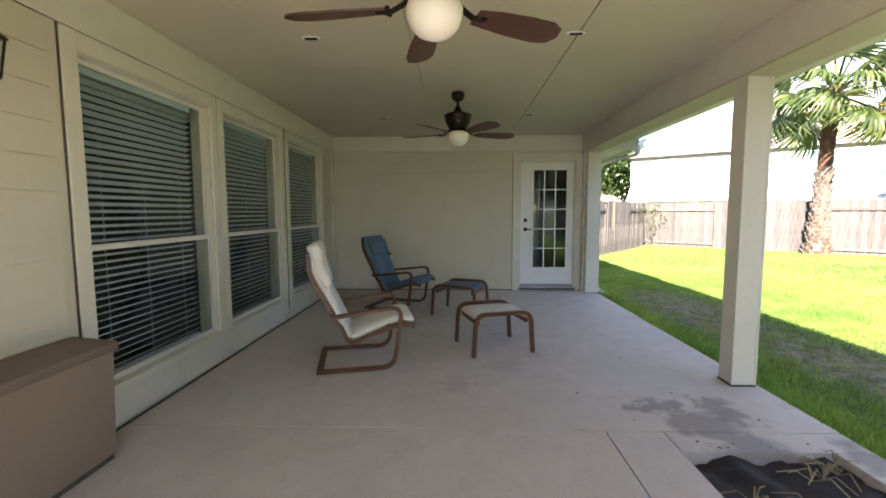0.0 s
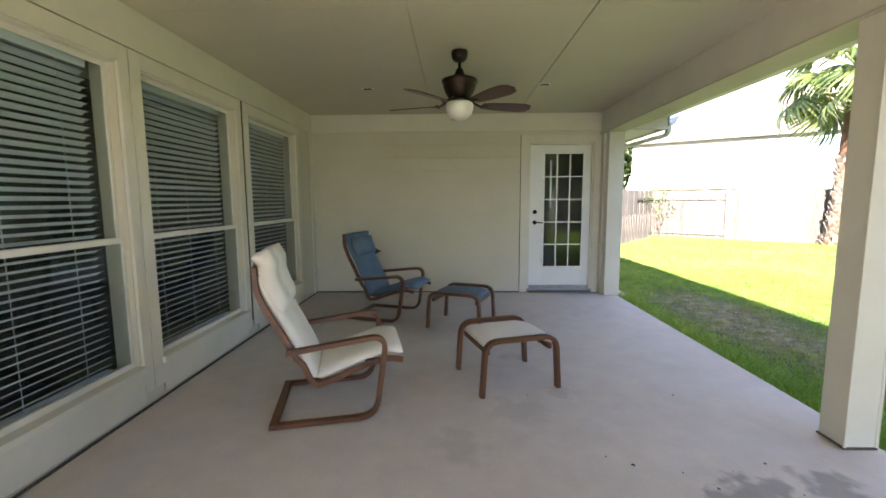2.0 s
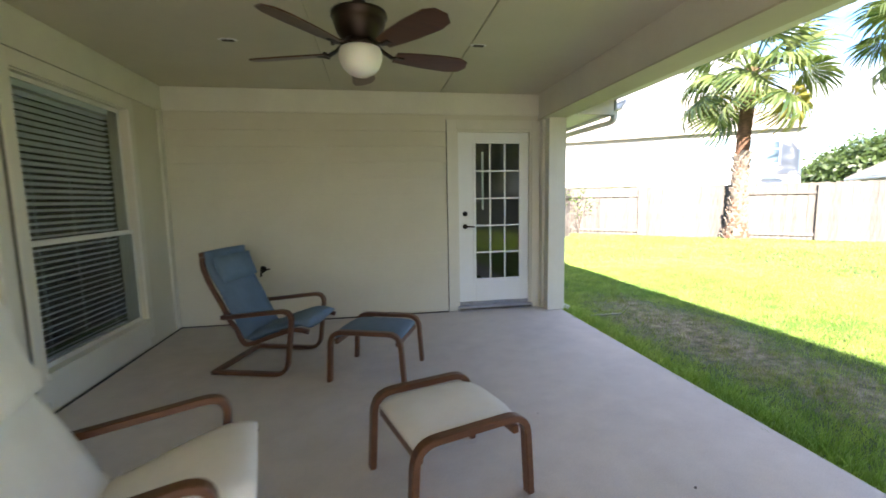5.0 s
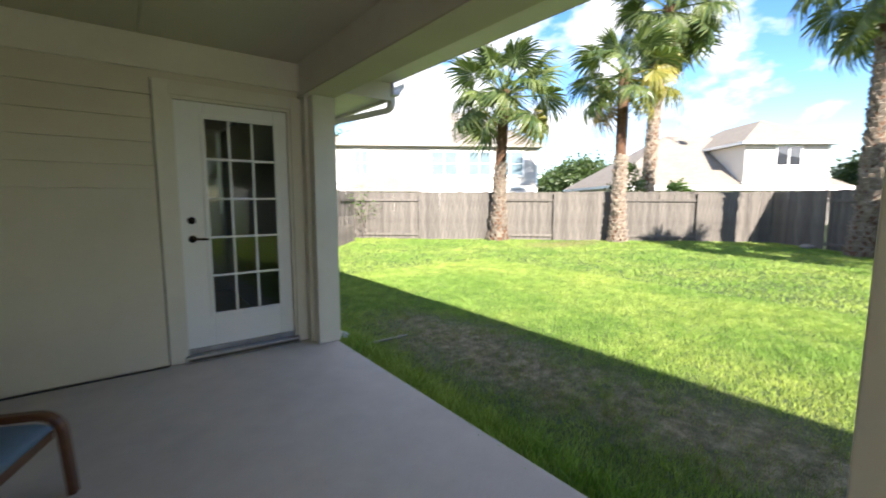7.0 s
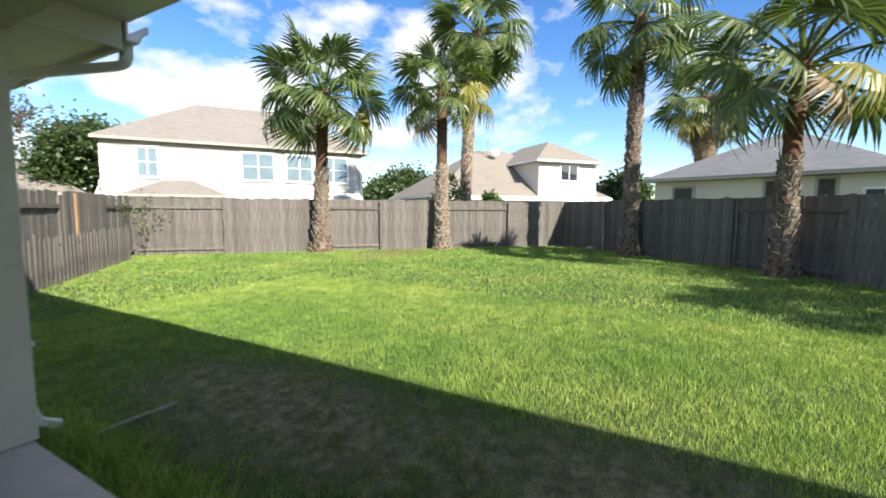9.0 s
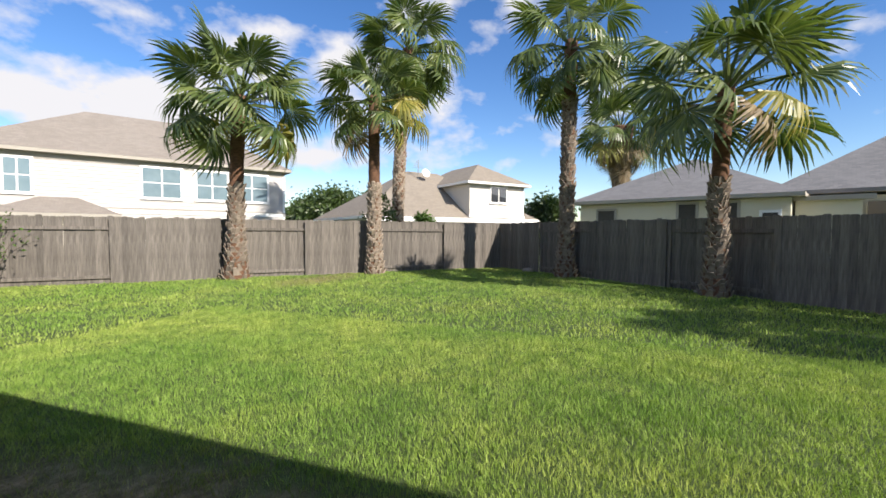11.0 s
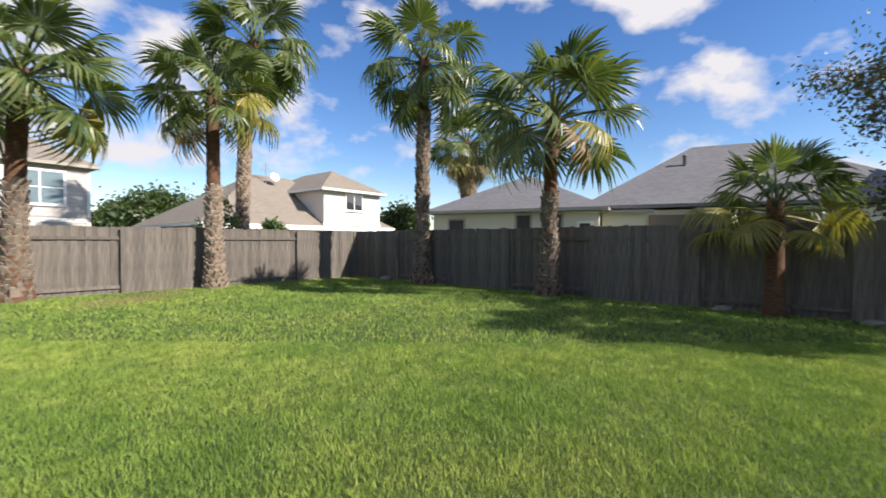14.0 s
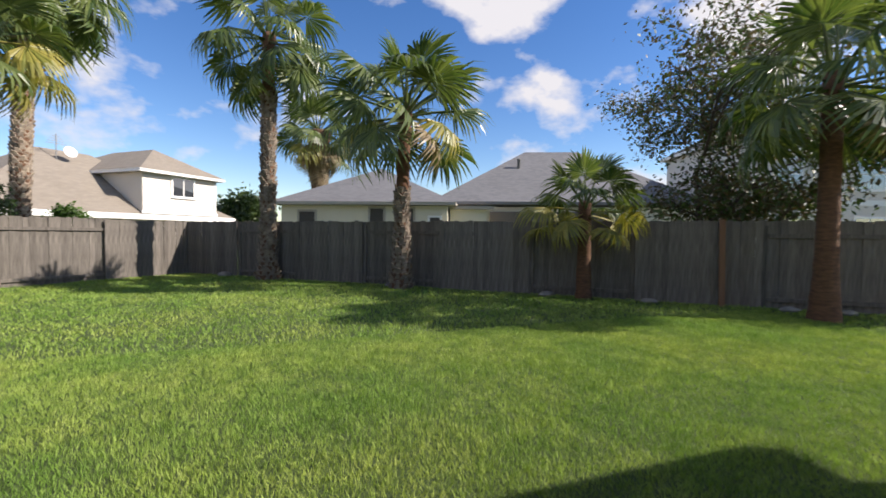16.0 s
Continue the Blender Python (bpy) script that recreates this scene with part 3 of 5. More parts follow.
splash = tagged(part("splash_strip", box(EDGE + 0.25, EDGE + 0.85, 6.45, 6.50, GROUND - 0.03, GROUND + 0.004, 0.01), M_STONE), "narrow pale concrete strip in grass", "edging")


# ---- windows ----
def window(i, y0, y1):
    ob = group_base("window_%d" % i, Matrix.Translation((WX, y0, 0)), "white framed single-hung window with closed blinds", "window", "patio windows", "structure")
    w = y1 - y0
    zm = 1.12
    # casing boards round the opening, proud of the wall
    part("casing", box(0.001, 0.024, -0.100, -0.004, 0.10, WZ1 + 0.11, 0.003), M_TRIM, ob)
    part("casing", box(0.001, 0.024, w + 0.004, w + 0.088, 0.10, WZ1 + 0.11, 0.003), M_TRIM, ob)
    part("casing", box(0.001, 0.024, -0.003, w + 0.003, WZ1 + 0.004, WZ1 + 0.11, 0.003), M_TRIM, ob)
    part("apron", box(0.001, 0.022, -0.003, w + 0.003, 0.03, WZ0 - 0.035, 0.003), M_TRIM, ob)
    part("window_sill", box(-0.06, 0.05, -0.02, w + 0.02, WZ0 - 0.034, WZ0 + 0.012, 0.006), M_TRIM, ob)
    part("joint", box(0.001, 0.012, -0.107, -0.101, 0.16, WZ1 + 0.12), M_SEAM, ob, "dark open caulk joint")
    part("joint", box(0.001, 0.006, -0.10, w + 0.088, WZ1 + 0.111, WZ1 + 0.118), M_SEAM, ob, "dark open caulk joint")
    for name, z0, z1, dx in (("upper_sash", zm, WZ1, -0.055), ("lower_sash", WZ0 + 0.012, zm + 0.035, -0.030)):
        s = part(name, box(dx - 0.012, dx, 0.002, 0.032, z0, z1, 0.003), M_GUTTER, ob)
        part("stile", box(dx - 0.012, dx, w - 0.032, w - 0.002, z0, z1, 0.003), M_GUTTER, s)
        part("rail", box(dx - 0.014, dx + 0.004, 0.033, w - 0.033, z0, z0 + 0.036, 0.003), M_GUTTER, s)
        part("rail", box(dx - 0.014, dx + 0.002, 0.033, w - 0.033, z1 - 0.036, z1, 0.003), M_GUTTER, s)
        pane = part("pane", box(dx - 0.009, dx - 0.004, 0.033, w - 0.033, z0 + 0.036, z1 - 0.036), M_GLASS, s, "clear reflecting glass")
        pane.visible_shadow = False
    part("head_jamb", box(-0.155, -0.001, 0, w, WZ1 - 0.004, WZ1 + 0.003), M_TRIM, ob)
    # blind behind the glass
    blind = group_base("window_blind", Matrix.Translation((WX - 0.115, y0, 0)), "grey horizontal slat blind lowered behind glass", "blind", "patio blinds")
    part("head_rail", box(-0.02, 0.02, 0.04, w - 0.10, WZ1 - 0.07, WZ1 - 0.008, 0.004), M_BLIND, blind)
    zz = WZ1 - 0.10
    bm = bmesh.new()
    v = [(-0.022, -0.012), (0.0, 0.004), (0.022, 0.008), (0.022, 0.0056), (0.0, 0.0015), (-0.022, -0.0145)]
    a = [bm.verts.new((px, 0.05, pz)) for px, pz in v]
    b = [bm.verts.new((px, w - 0.11, pz)) for px, pz in v]
    for k in range(6):
        bm.faces.new((a[k], b[k], b[(k + 1) % 6], a[(k + 1) % 6]))
    bm.faces.new(a[::-1])
    bm.faces.new(b)
    bmesh.ops.recalc_face_normals(bm, faces=bm.faces)
    first = part("slat", bm, M_BLIND, blind)
    first.location.z = zz
    while zz > WZ0 + 0.09:
        zz -= 0.046
        o = first.copy()
        scene.collection.objects.link(o)
        o.location.z = zz
        o.rotation_euler.y = random.uniform(-0.06, 0.06)
    part("bottom_rail", box(-0.02, 0.02, 0.05, w - 0.11, WZ0 + 0.02, WZ0 + 0.038, 0.003), M_BLIND, blind)
    for yy in (0.22, w / 2 - 0.05, w - 0.3):
        part("ladder_cord", box(0.0235, 0.0255, yy, yy + 0.004, WZ0 + 0.03, WZ1 - 0.06), M_BLIND, blind)


for i, (a, b) in enumerate(WINS):
    window(i + 1, a, b)


# ---- door ----
def door():
    ob = group_base("door_1", Matrix.Translation((D0, FY, 0)), "white glazed fifteen-lite patio door, closed", "door", kind="structure")
    w = D1 - D0
    part("casing", box(-0.115, -0.002, -0.022, -0.001, 0.004, DZ + 0.11, 0.003), M_TRIM, ob)
    part("casing", box(w + 0.002, w + 0.10, -0.022, -0.001, 0.004, DZ + 0.11, 0.003), M_TRIM, ob)
    part("casing", box(-0.001, w + 0.001, -0.022, -0.001, DZ + 0.004, DZ + 0.11, 0.003), M_TRIM, ob)
    part("joint", box(-0.124, -0.116, -0.012, -0.002, 0.004, DZ + 0.11), M_SEAM, ob, "dark open caulk joint")
    part("jamb", box(0.0, 0.022, 0.0, 0.15, 0.02, DZ, 0.002), M_TRIM, ob)
    part("jamb", box(w - 0.022, w, 0.0, 0.15, 0.02, DZ, 0.002), M_TRIM, ob)
    part("jamb", box(0.023, w - 0.023, 0.0, 0.15, DZ - 0.022, DZ, 0.002), M_TRIM, ob)
    part("threshold", box(-0.01, w + 0.01, -0.06, 0.16, 0.001, 0.055, 0.006), M_METAL, ob, "grey metal threshold")
    part("threshold_gap", box(0.01, w - 0.01, -0.0635, -0.0605, 0.014, 0.036), M_SEAM, ob, "dark gap")
    part("door_sweep", box(0.03, w - 0.03, 0.018, 0.03, 0.057, 0.098, 0.003), M_METAL, ob, "grey rubber sweep")
    # leaf with an opening for the glass
    lx0, lx1, lz0, lz1 = 1.525 - D0, 2.09 - D0, 0.385, 2.05
    leaf_ob = part("door_leaf", box(0.024, lx0, 0.03, 0.072, 0.10, DZ - 0.026, 0.002), M_DOOR, ob)
    part("stile", box(lx1, w - 0.024, 0.03, 0.072, 0.10, DZ - 0.026, 0.002), M_DOOR, leaf_ob)
    part("bottom_rail", box(lx0 + 0.001, lx1 - 0.001, 0.03, 0.072, 0.10, lz0, 0.002), M_DOOR, leaf_ob)
    part("top_rail", box(lx0 + 0.001, lx1 - 0.001, 0.03, 0.072, lz1, DZ - 0.026, 0.002), M_DOOR, leaf_ob)
    f = 0.03
    for x0, x1, z0, z1 in ((lx0 - f, lx0 + 0.006, lz0 - f, lz1 + f), (lx1 - 0.006, lx1 + f, lz0 - f, lz1 + f), (lx0 + 0.007, lx1 - 0.007, lz0 - f, lz0 + 0.006), (lx0 + 0.007, lx1 - 0.007, lz1 - 0.006, lz1 + f)):
        part("lite_frame", box(x0, x1, 0.018, 0.03, z0, z1, 0.004), M_DOOR, leaf_ob)
    pane = part("glass", box(lx0 + 0.002, lx1 - 0.002, 0.046, 0.052, lz0 + 0.002, lz1 - 0.002), M_GLASS, leaf_ob, "clear reflecting glass")
    pane.visible_shadow = False
    for k in (1, 2):
        x = lx0 + (lx1 - lx0) * k / 3
        part("glazing_bar", box(x - 0.010, x + 0.010, 0.030, 0.0455, lz0 + 0.007, lz1 - 0.007, 0.003), M_DOOR, leaf_ob)
    for k in range(1, 5):
        zz = lz0 + (lz1 - lz0) * k / 5
        part("glazing_bar", box(lx0 + 0.007, lx1 - 0.007, 0.028, 0.045, zz - 0.010, zz + 0.010, 0.003), M_DOOR, leaf_ob)
    rx = pose(0.105, 0.03, 1.20, 90)
    part("deadbolt", lathe([(0.031, 0), (0.031, 0.01), (0.025, 0.018), (0.012, 0.02), (0.012, 0.026), (0.001, 0.027)], 18, rx), M_BRONZE, ob, "dark bronze deadbolt", True)
    knob = part("door_handle", lathe([(0.031, 0), (0.031, 0.008), (0.014, 0.014), (0.012, 0.04), (0.013, 0.05), (0.001, 0.052)], 18, pose(0.105, 0.03, 1.045, 90)), M_BRONZE, ob, "dark bronze lever handle", True)
    part("lever", sweep([(0.105, -0.015, 1.045), (0.14, -0.017, 1.045), (0.19, -0.014, 1.042), (0.215, -0.012, 1.040)], 0.012, 0.018, (0, 1, 0)), M_BRONZE, knob)
    # vertical cord of the shade behind the glass
    part("shade_cord", box(lx0 + 0.10, lx0 + 0.125, 0.10, 0.11, 1.25, 1.95), M_DOOR, ob, "white shade cord")


door()


# ---- patio furniture ----
def ribbon(bm, prof, y0, y1, thick, puff=0.0, ny=8):
    """A padded pad: a side profile of (x, z) points swept across y, with a rounded, slightly puffed section."""
    pts = [Vector((x, 0, z)) for x, z in prof]
    n = len(pts)
    top, bot = [], []
    for i, p in enumerate(pts):
        d = (pts[min(i + 1, n - 1)] - pts[max(i - 1, 0)]).normalized()
        nr = Vector((-d.z, 0, d.x))
        rt, rb = [], []
        for j in range(ny + 1):
            k = j / ny
            e = 1 - (2 * abs(k - 0.5)) ** 6
            f = min(1.0, min(i, n - 1 - i) / 1.5 + 0.35)
            h = thick * 0.5 * (0.25 + 0.75 * e) * f + puff * math.sin(math.pi * k) * f
            y = y0 + (y1 - y0) * k
            wob = 0.003 * noise.noise((p.x * 9, y * 9, p.z * 9))
            rt.append(bm.verts.new(p + nr * (h + wob) + Vector((0, y, 0))))
            rb.append(bm.verts.new(p - nr * (thick * 0.5 * (0.25 + 0.75 * e) * f) + Vector((0, y, 0))))
        top.append(rt)
        bot.append(rb)
    for i in range(n - 1):
        for j in range(ny):
            bm.faces.new((top[i][j], top[i + 1][j], top[i + 1][j + 1], top[i][j + 1]))
            bm.faces.new((bot[i][j], bot[i][j + 1], bot[i + 1][j + 1], bot[i + 1][j]))
        bm.faces.new((top[i][0], bot[i][0], bot[i + 1][0], top[i + 1][0]))
        bm.faces.new((top[i][ny], top[i + 1][ny], bot[i + 1][ny], bot[i][ny]))
    for i in (0, n - 1):
        for j in range(ny):
            bm.faces.new((top[i][j], top[i][j + 1], bot[i][j + 1], bot[i][j]))
    bmesh.ops.recalc_face_normals(bm, faces=bm.faces)


def smooth_line(pts, steps=5):
    """Catmull-Rom through 2D or 3D points."""
    p = [Vector(q) for q in pts]
    out = []
    for i in range(len(p) - 1):
        a, b, c, d = p[max(i - 1, 0)], p[i], p[i + 1], p[min(i + 2, len(p) - 1)]
        for k in range(steps):
            t = k / steps
            out.append(0.5 * (2 * b + (c - a) * t + (2 * a - 5 * b + 4 * c - d) * t * t + (3 * b - a - 3 * c + d) * t ** 3))
    out.append(p[-1])
    return out


def lounge_chair(m, fabric, label, split):
    ob = group_base("lounge_chair", m, label, "chair", "bentwood lounge chairs")
    seat = smooth_line([(0.37, 0.405), (0.25, 0.42), (0.05, 0.36), (-0.13, 0.295), (-0.195, 0.31), (-0.245, 0.42), (-0.34, 0.62), (-0.435, 0.80), (-0.475, 0.92), (-0.475, 1.0)], 4)
    seat2 = [(v.x, v.y) for v in seat]
    k = 14
    for s in (-1, 1):
        y = s * 0.315
        side = [(-0.43, y, 0.02), (0.19, y, 0.02), (0.265, y, 0.545), (-0.31, y, 0.475)]
        part("arm_frame", sweep(arc(side, 0.11, 7), 0.05, 0.032, (0, 1, 0)), M_BENT, ob)
        rail = [(x - 0.02 * (z > 0.42), s * 0.275, z - 0.045) for x, z in seat2]
        part("seat_frame", sweep(rail, 0.03, 0.034, (0, 1, 0)), M_BENT, ob)
    part("cross_rail", box(-0.455, -0.405, -0.34, 0.34, 0.004, 0.036, 0.006), M_BENT, ob)
    part("cross_rail", box(0.13, 0.17, -0.29, 0.29, 0.335, 0.372, 0.005), M_BENT, ob)
    part("cross_rail", box(-0.335, -0.30, -0.34, 0.34, 0.46, 0.495, 0.005), M_BENT, ob)
    part("top_rail", box(-0.515, -0.485, -0.29, 0.29, 0.955, 0.995, 0.006), M_BENT, ob)
    bm = bmesh.new()
    ribbon(bm, seat2[:k + 1], -0.265, 0.265, 0.072, 0.026)
    part("seat_cushion", bm, fabric, ob, "", True)
    if split:
        for y0, y1 in ((-0.268, -0.055), (-0.028, 0.268)):
            bm = bmesh.new()
            ribbon(bm, [(x + 0.04, z) for x, z in seat2[26:]] + [(-0.455, 1.05), (-0.51, 1.045)], y0, y1, 0.105, 0.036)
            part("headrest_fold", bm, fabric, ob, "", True)
        bm = bmesh.new()
        ribbon(bm, seat2[k:34], -0.265, 0.265, 0.072, 0.026)
        part("back_cushion", bm, fabric, ob, "", True)
    else:
        bm = bmesh.new()
        ribbon(bm, seat2[k:], -0.265, 0.265, 0.072, 0.026)
        part("back_cushion", bm, fabric, ob, "", True)
        bm = bmesh.new()
        ribbon(bm, [(-0.345, 0.745), (-0.375, 0.80), (-0.405, 0.87), (-0.42, 0.95)], -0.24, 0.24, 0.085, 0.03)
        part("neck_pillow", bm, fabric, ob, "", True)
    part("piping", sweep([(seat2[k][0] + 0.03, -0.268, seat2[k][1] + 0.02), (seat2[k][0] + 0.034, 0, seat2[k][1] + 0.03), (seat2[k][0] + 0.03, 0.268, seat2[k][1] + 0.02)], 0.006, 0.006, None, 6, True), fabric, ob)
    return ob


lounge_chair(pose(-0.567, 3.13, 0, 0, 0, 13.5), M_CANVAS_W, "brown bentwood lounge chair with off-white canvas cushion", True)
lounge_chair(pose(-0.53, 5.325, 0, 0, 0, -17), M_CANVAS_B, "brown bentwood lounge chair with blue canvas cushion", False)


def footstool(m, fabric, label):
    ob = group_base("footstool", m, label, "footstool", "bentwood footstools")
    for s in (-1, 1):
        y = s * 0.265
        bow = [(-0.30, y, 0.0), (-0.275, y, 0.395), (0.275, y, 0.395), (0.30, y, 0.0)]
        part("bow_leg", sweep(arc(bow, 0.10, 7), 0.05, 0.034, (0, 1, 0)), M_BENT, ob)
    for s in (-1, 1):
        part("side_rail", box(s * 0.245 - 0.015, s * 0.245 + 0.015, -0.24, 0.24, 0.29, 0.33, 0.005), M_BENT, ob)
    bm = bmesh.new()
    ribbon(bm, smooth_line([(-0.262, 0.372), (-0.2, 0.398), (0, 0.405), (0.2, 0.398), (0.262, 0.372)], 3), -0.235, 0.235, 0.045, 0.014)
    for v in bm.verts:
        v.co.z -= 0.034
    part("cushion", bm, fabric, ob, "", True)
    return ob


footstool(pose(0.59, 3.51, 0, 0, 0, 17.5), M_CANVAS_W, "brown bentwood footstool with off-white canvas pad")
footstool(pose(0.277, 4.96, 0, 0, 0, -21), M_CANVAS_B, "brown bentwood footstool with blue canvas pad")


def storage_box():
    ob = group_base("deck_box", pose(-1.875, 0.55, 0), "tan resin deck box with brown lid", "storage box")
    d, w, h = 0.25, 0.98, 0.60
    bm = bmesh.new()
    vs = add_box(bm, 0.02, d - 0.02, 0.02, w - 0.02, 0.03, h, 0.012)
    for v in vs:
        if v.co.z > 0.3:
            v.co.x += 0.012 * (1 if v.co.x > d / 2 else -1)
            v.co.y += 0.012 * (1 if v.co.y > w / 2 else -1)
    part("bin", bm, M_RESIN, ob)
    # Near-black plinth colour stands in for shade under the bin
    part("plinth", box(0.03, d - 0.03, 0.03, w - 0.03, 0.0, 0.03), M_SEAM, ob, "base coloured dark for shade")
    bm = bmesh.new()
    vs = add_box(bm, -0.005, d + 0.015, -0.005, w + 0.005, h + 0.002, h + 0.075, 0.014)
    for v in vs:
        if v.co.z > h + 0.05 and v.co.x > d - 0.1:
            v.co.z -= 0.02
    part("lid", bm, M_RESIN_LID, ob)


storage_box()


def ceiling_fan(x, y, turn):
    ob = group_base("ceiling_fan", pose(x, y, CEIL), "dark bronze ceiling fan, walnut blades, opal globe", "ceiling fan", "patio ceiling fans")
    part("canopy", lathe([(0.068, 0.0), (0.07, -0.03), (0.062, -0.065), (0.04, -0.085), (0.016, -0.09)], 24), M_BRONZE, ob, "", True)
    part("downrod", lathe([(0.013, -0.085), (0.013, -0.16)], 12), M_BRONZE, ob, "", True)
    part("collar", lathe([(0.016, -0.135), (0.03, -0.15), (0.04, -0.18), (0.065, -0.21)], 20), M_BRONZE, ob, "", True)
    part("motor", lathe([(0.06, -0.205), (0.115, -0.22), (0.15, -0.235), (0.152, -0.255), (0.135, -0.265), (0.14, -0.285), (0.125, -0.33), (0.10, -0.37), (0.08, -0.395)], 28), M_BRONZE, ob, "", True)
    part("fitter", lathe([(0.075, -0.385), (0.11, -0.395), (0.112, -0.415), (0.104, -0.42)], 28), M_BRONZE, ob, "", True)
    part("globe", lathe([(0.106, -0.412), (0.118, -0.44), (0.116, -0.475), (0.10, -0.515), (0.07, -0.545), (0.035, -0.56), (0.004, -0.564)], 28), M_OPAL, ob, "round opal glass bowl", True)
    for k in range(5):
        blade_m = pose(0, 0, -0.445, 0, 0, turn + 72 * k)
        bm = bmesh.new()
        outline = [(0.20, -0.045), (0.30, -0.065), (0.45, -0.082), (0.58, -0.085), (0.64, -0.06), (0.66, 0.0), (0.63, 0.05), (0.56, 0.068), (0.40, 0.066), (0.28, 0.055), (0.20, 0.045)]
        add_prism(bm, outline, -0.004, 0.004)
        bmesh.ops.recalc_face_normals(bm, faces=bm.faces)
        tilt = pose(0, 0, 0.01, -13)
        for v in bm.verts:
            v.co = blade_m @ tilt @ v.co
        b = part("blade", bm, M_BLADE, ob)
        bm = bmesh.new()
        add_sweep(bm, [(0.09, 0, 0.065), (0.13, 0, 0.03), (0.18, 0, 0.006), (0.25, 0, 0.006)], 0.035, 0.009, (0, 1, 0))
        add_sweep(bm, [(0.19, -0.03, 0.0), (0.23, 0, 0.007), (0.19, 0.03, 0.012)], 0.018, 0.008)
        bmesh.ops.recalc_face_normals(bm, faces=bm.faces)
        for v in bm.verts:
            v.co = blade_m @ v.co
        part("blade_iron", bm, M_BRONZE, b)
    return ob


ceiling_fan(0.24, 4.03, 18)
ceiling_fan(0.14, 1.16, 30)

for x, y in ((-0.84, 2.535), (1.085, 2.53), (1.17, 5.08), (-0.763, 5.18)):
    ob = group_base("ceiling_plate", pose(x, y, CEIL), "small dark slot plate with pale rim", "ceiling plate", "ceiling plates")
    part("rim", lathe([(0.045, -0.004), (0.048, -0.001), (0.048, 0.0)], 16, Matrix.Diagonal((1.5, 0.7, 1, 1))), M_WHITE, ob)
    part("slot", box(-0.045, 0.045, -0.016, 0.016, -0.012, -0.0045, 0.003), M_BRONZE, ob)


def wall_lantern():
    ob = group_base("wall_lantern", pose(WX, 1.12, 1.96), "small bronze glass wall lantern", "wall lamp")
    part("back_plate", box(0.001, 0.018, -0.05, 0.05, -0.02, 0.22, 0.004), M_BRONZE, ob)
    part("arm", sweep(arc([(0.015, 0, 0.16), (0.07, 0, 0.20), (0.13, 0, 0.19)], 0.03), 0.014, 0.014), M_BRONZE, ob)
    part("cap", lathe([(0.085, 0.13), (0.08, 0.14), (0.03, 0.18), (0.008, 0.20)], 4, pose(0.13, 0, 0.0, 0, 0, 45)), M_BRONZE, ob)
    for a in range(4):
        c, s = math.cos(radians(45 + 90 * a)), math.sin(radians(45 + 90 * a))
        part("bar", sweep([(0.13 + 0.072 * c, 0.072 * s, 0.132), (0.13 + 0.05 * c, 0.05 * s, -0.03)], 0.008, 0.008), M_BRONZE, ob)
    part("glass", lathe([(0.048, -0.028), (0.068, 0.128)], 4, pose(0.13, 0, 0, 0, 0, 45)), M_GLASS, ob, "clear glass")
    part("bulb", lathe([(0.012, 0.0), (0.022, 0.04), (0.024, 0.07), (0.014, 0.10), (0.003, 0.11)], 14, pose(0.13, 0, 0)), M_OPAL, ob, "unlit bulb", True)
    part("base", lathe([(0.052, -0.04), (0.054, -0.03), (0.05, -0.028)], 4, pose(0.13, 0, 0, 0, 0, 45)), M_BRONZE, ob)


wall_lantern()


def hose_tap():
    ob = group_base("hose_tap", pose(-0.98, FY - 0.016, 0.61), "small dark metal hose tap on wall", "tap")
    part("flange", lathe([(0.03, 0), (0.03, 0.006), (0.015, 0.01)], 14, pose(0, 0, 0, 90)), M_BRONZE, ob)
    part("spout", sweep(arc([(0, 0, 0), (0, -0.07, 0.0), (0, -0.10, -0.05)], 0.03), 0.022, 0.022, (1, 0, 0), 8, True), M_BRONZE, ob)
    part("wheel", lathe([(0.006, -0.01), (0.032, 0.0), (0.032, 0.008), (0.006, 0.012)], 12, pose(0.02, -0.06, 0.035, 30, 30)), M_BRONZE, ob)
    part("vacuum_breaker", sweep([(0.0, -0.05, 0.0), (0.09, -0.07, 0.03)], 0.018, 0.018, None, 8, True), M_BRONZE, ob)


hose_tap()

# dry leaves and crumbs of soil on the slab
for k in range(26):
    x, y = random.uniform(1.0, 2.45), random.uniform(1.9, 2.6)
    if k < 12:
        x, y = random.uniform(1.5, 2.3), random.uniform(1.66, 1.8)
    if k > 21:
        x, y = random.uniform(0.6, 1.9), random.uniform(2.6, 4.8)
    s = random.uniform(0.003, 0.009)
    bm = bmesh.new()
    bmesh.ops.create_icosphere(bm, subdivisions=1, radius=1)
    for v in bm.verts:
        v.co = Vector((v.co.x * s * 1.3, v.co.y * s * 0.8, max(v.co.z, -0.4) * s * 0.35 + s * 0.14)) * (1 + 0.3 * noise.noise(v.co * 3 + Vector((k, 0, 0))))
    ob = part("debris_crumb", bm, M_SOIL)
    ob.matrix_world = pose(x, y, 0.001, 0, 0, random.uniform(0, 360))
    tagged(ob, "dark crumb of soil lying on concrete", "debris", "soil crumbs")
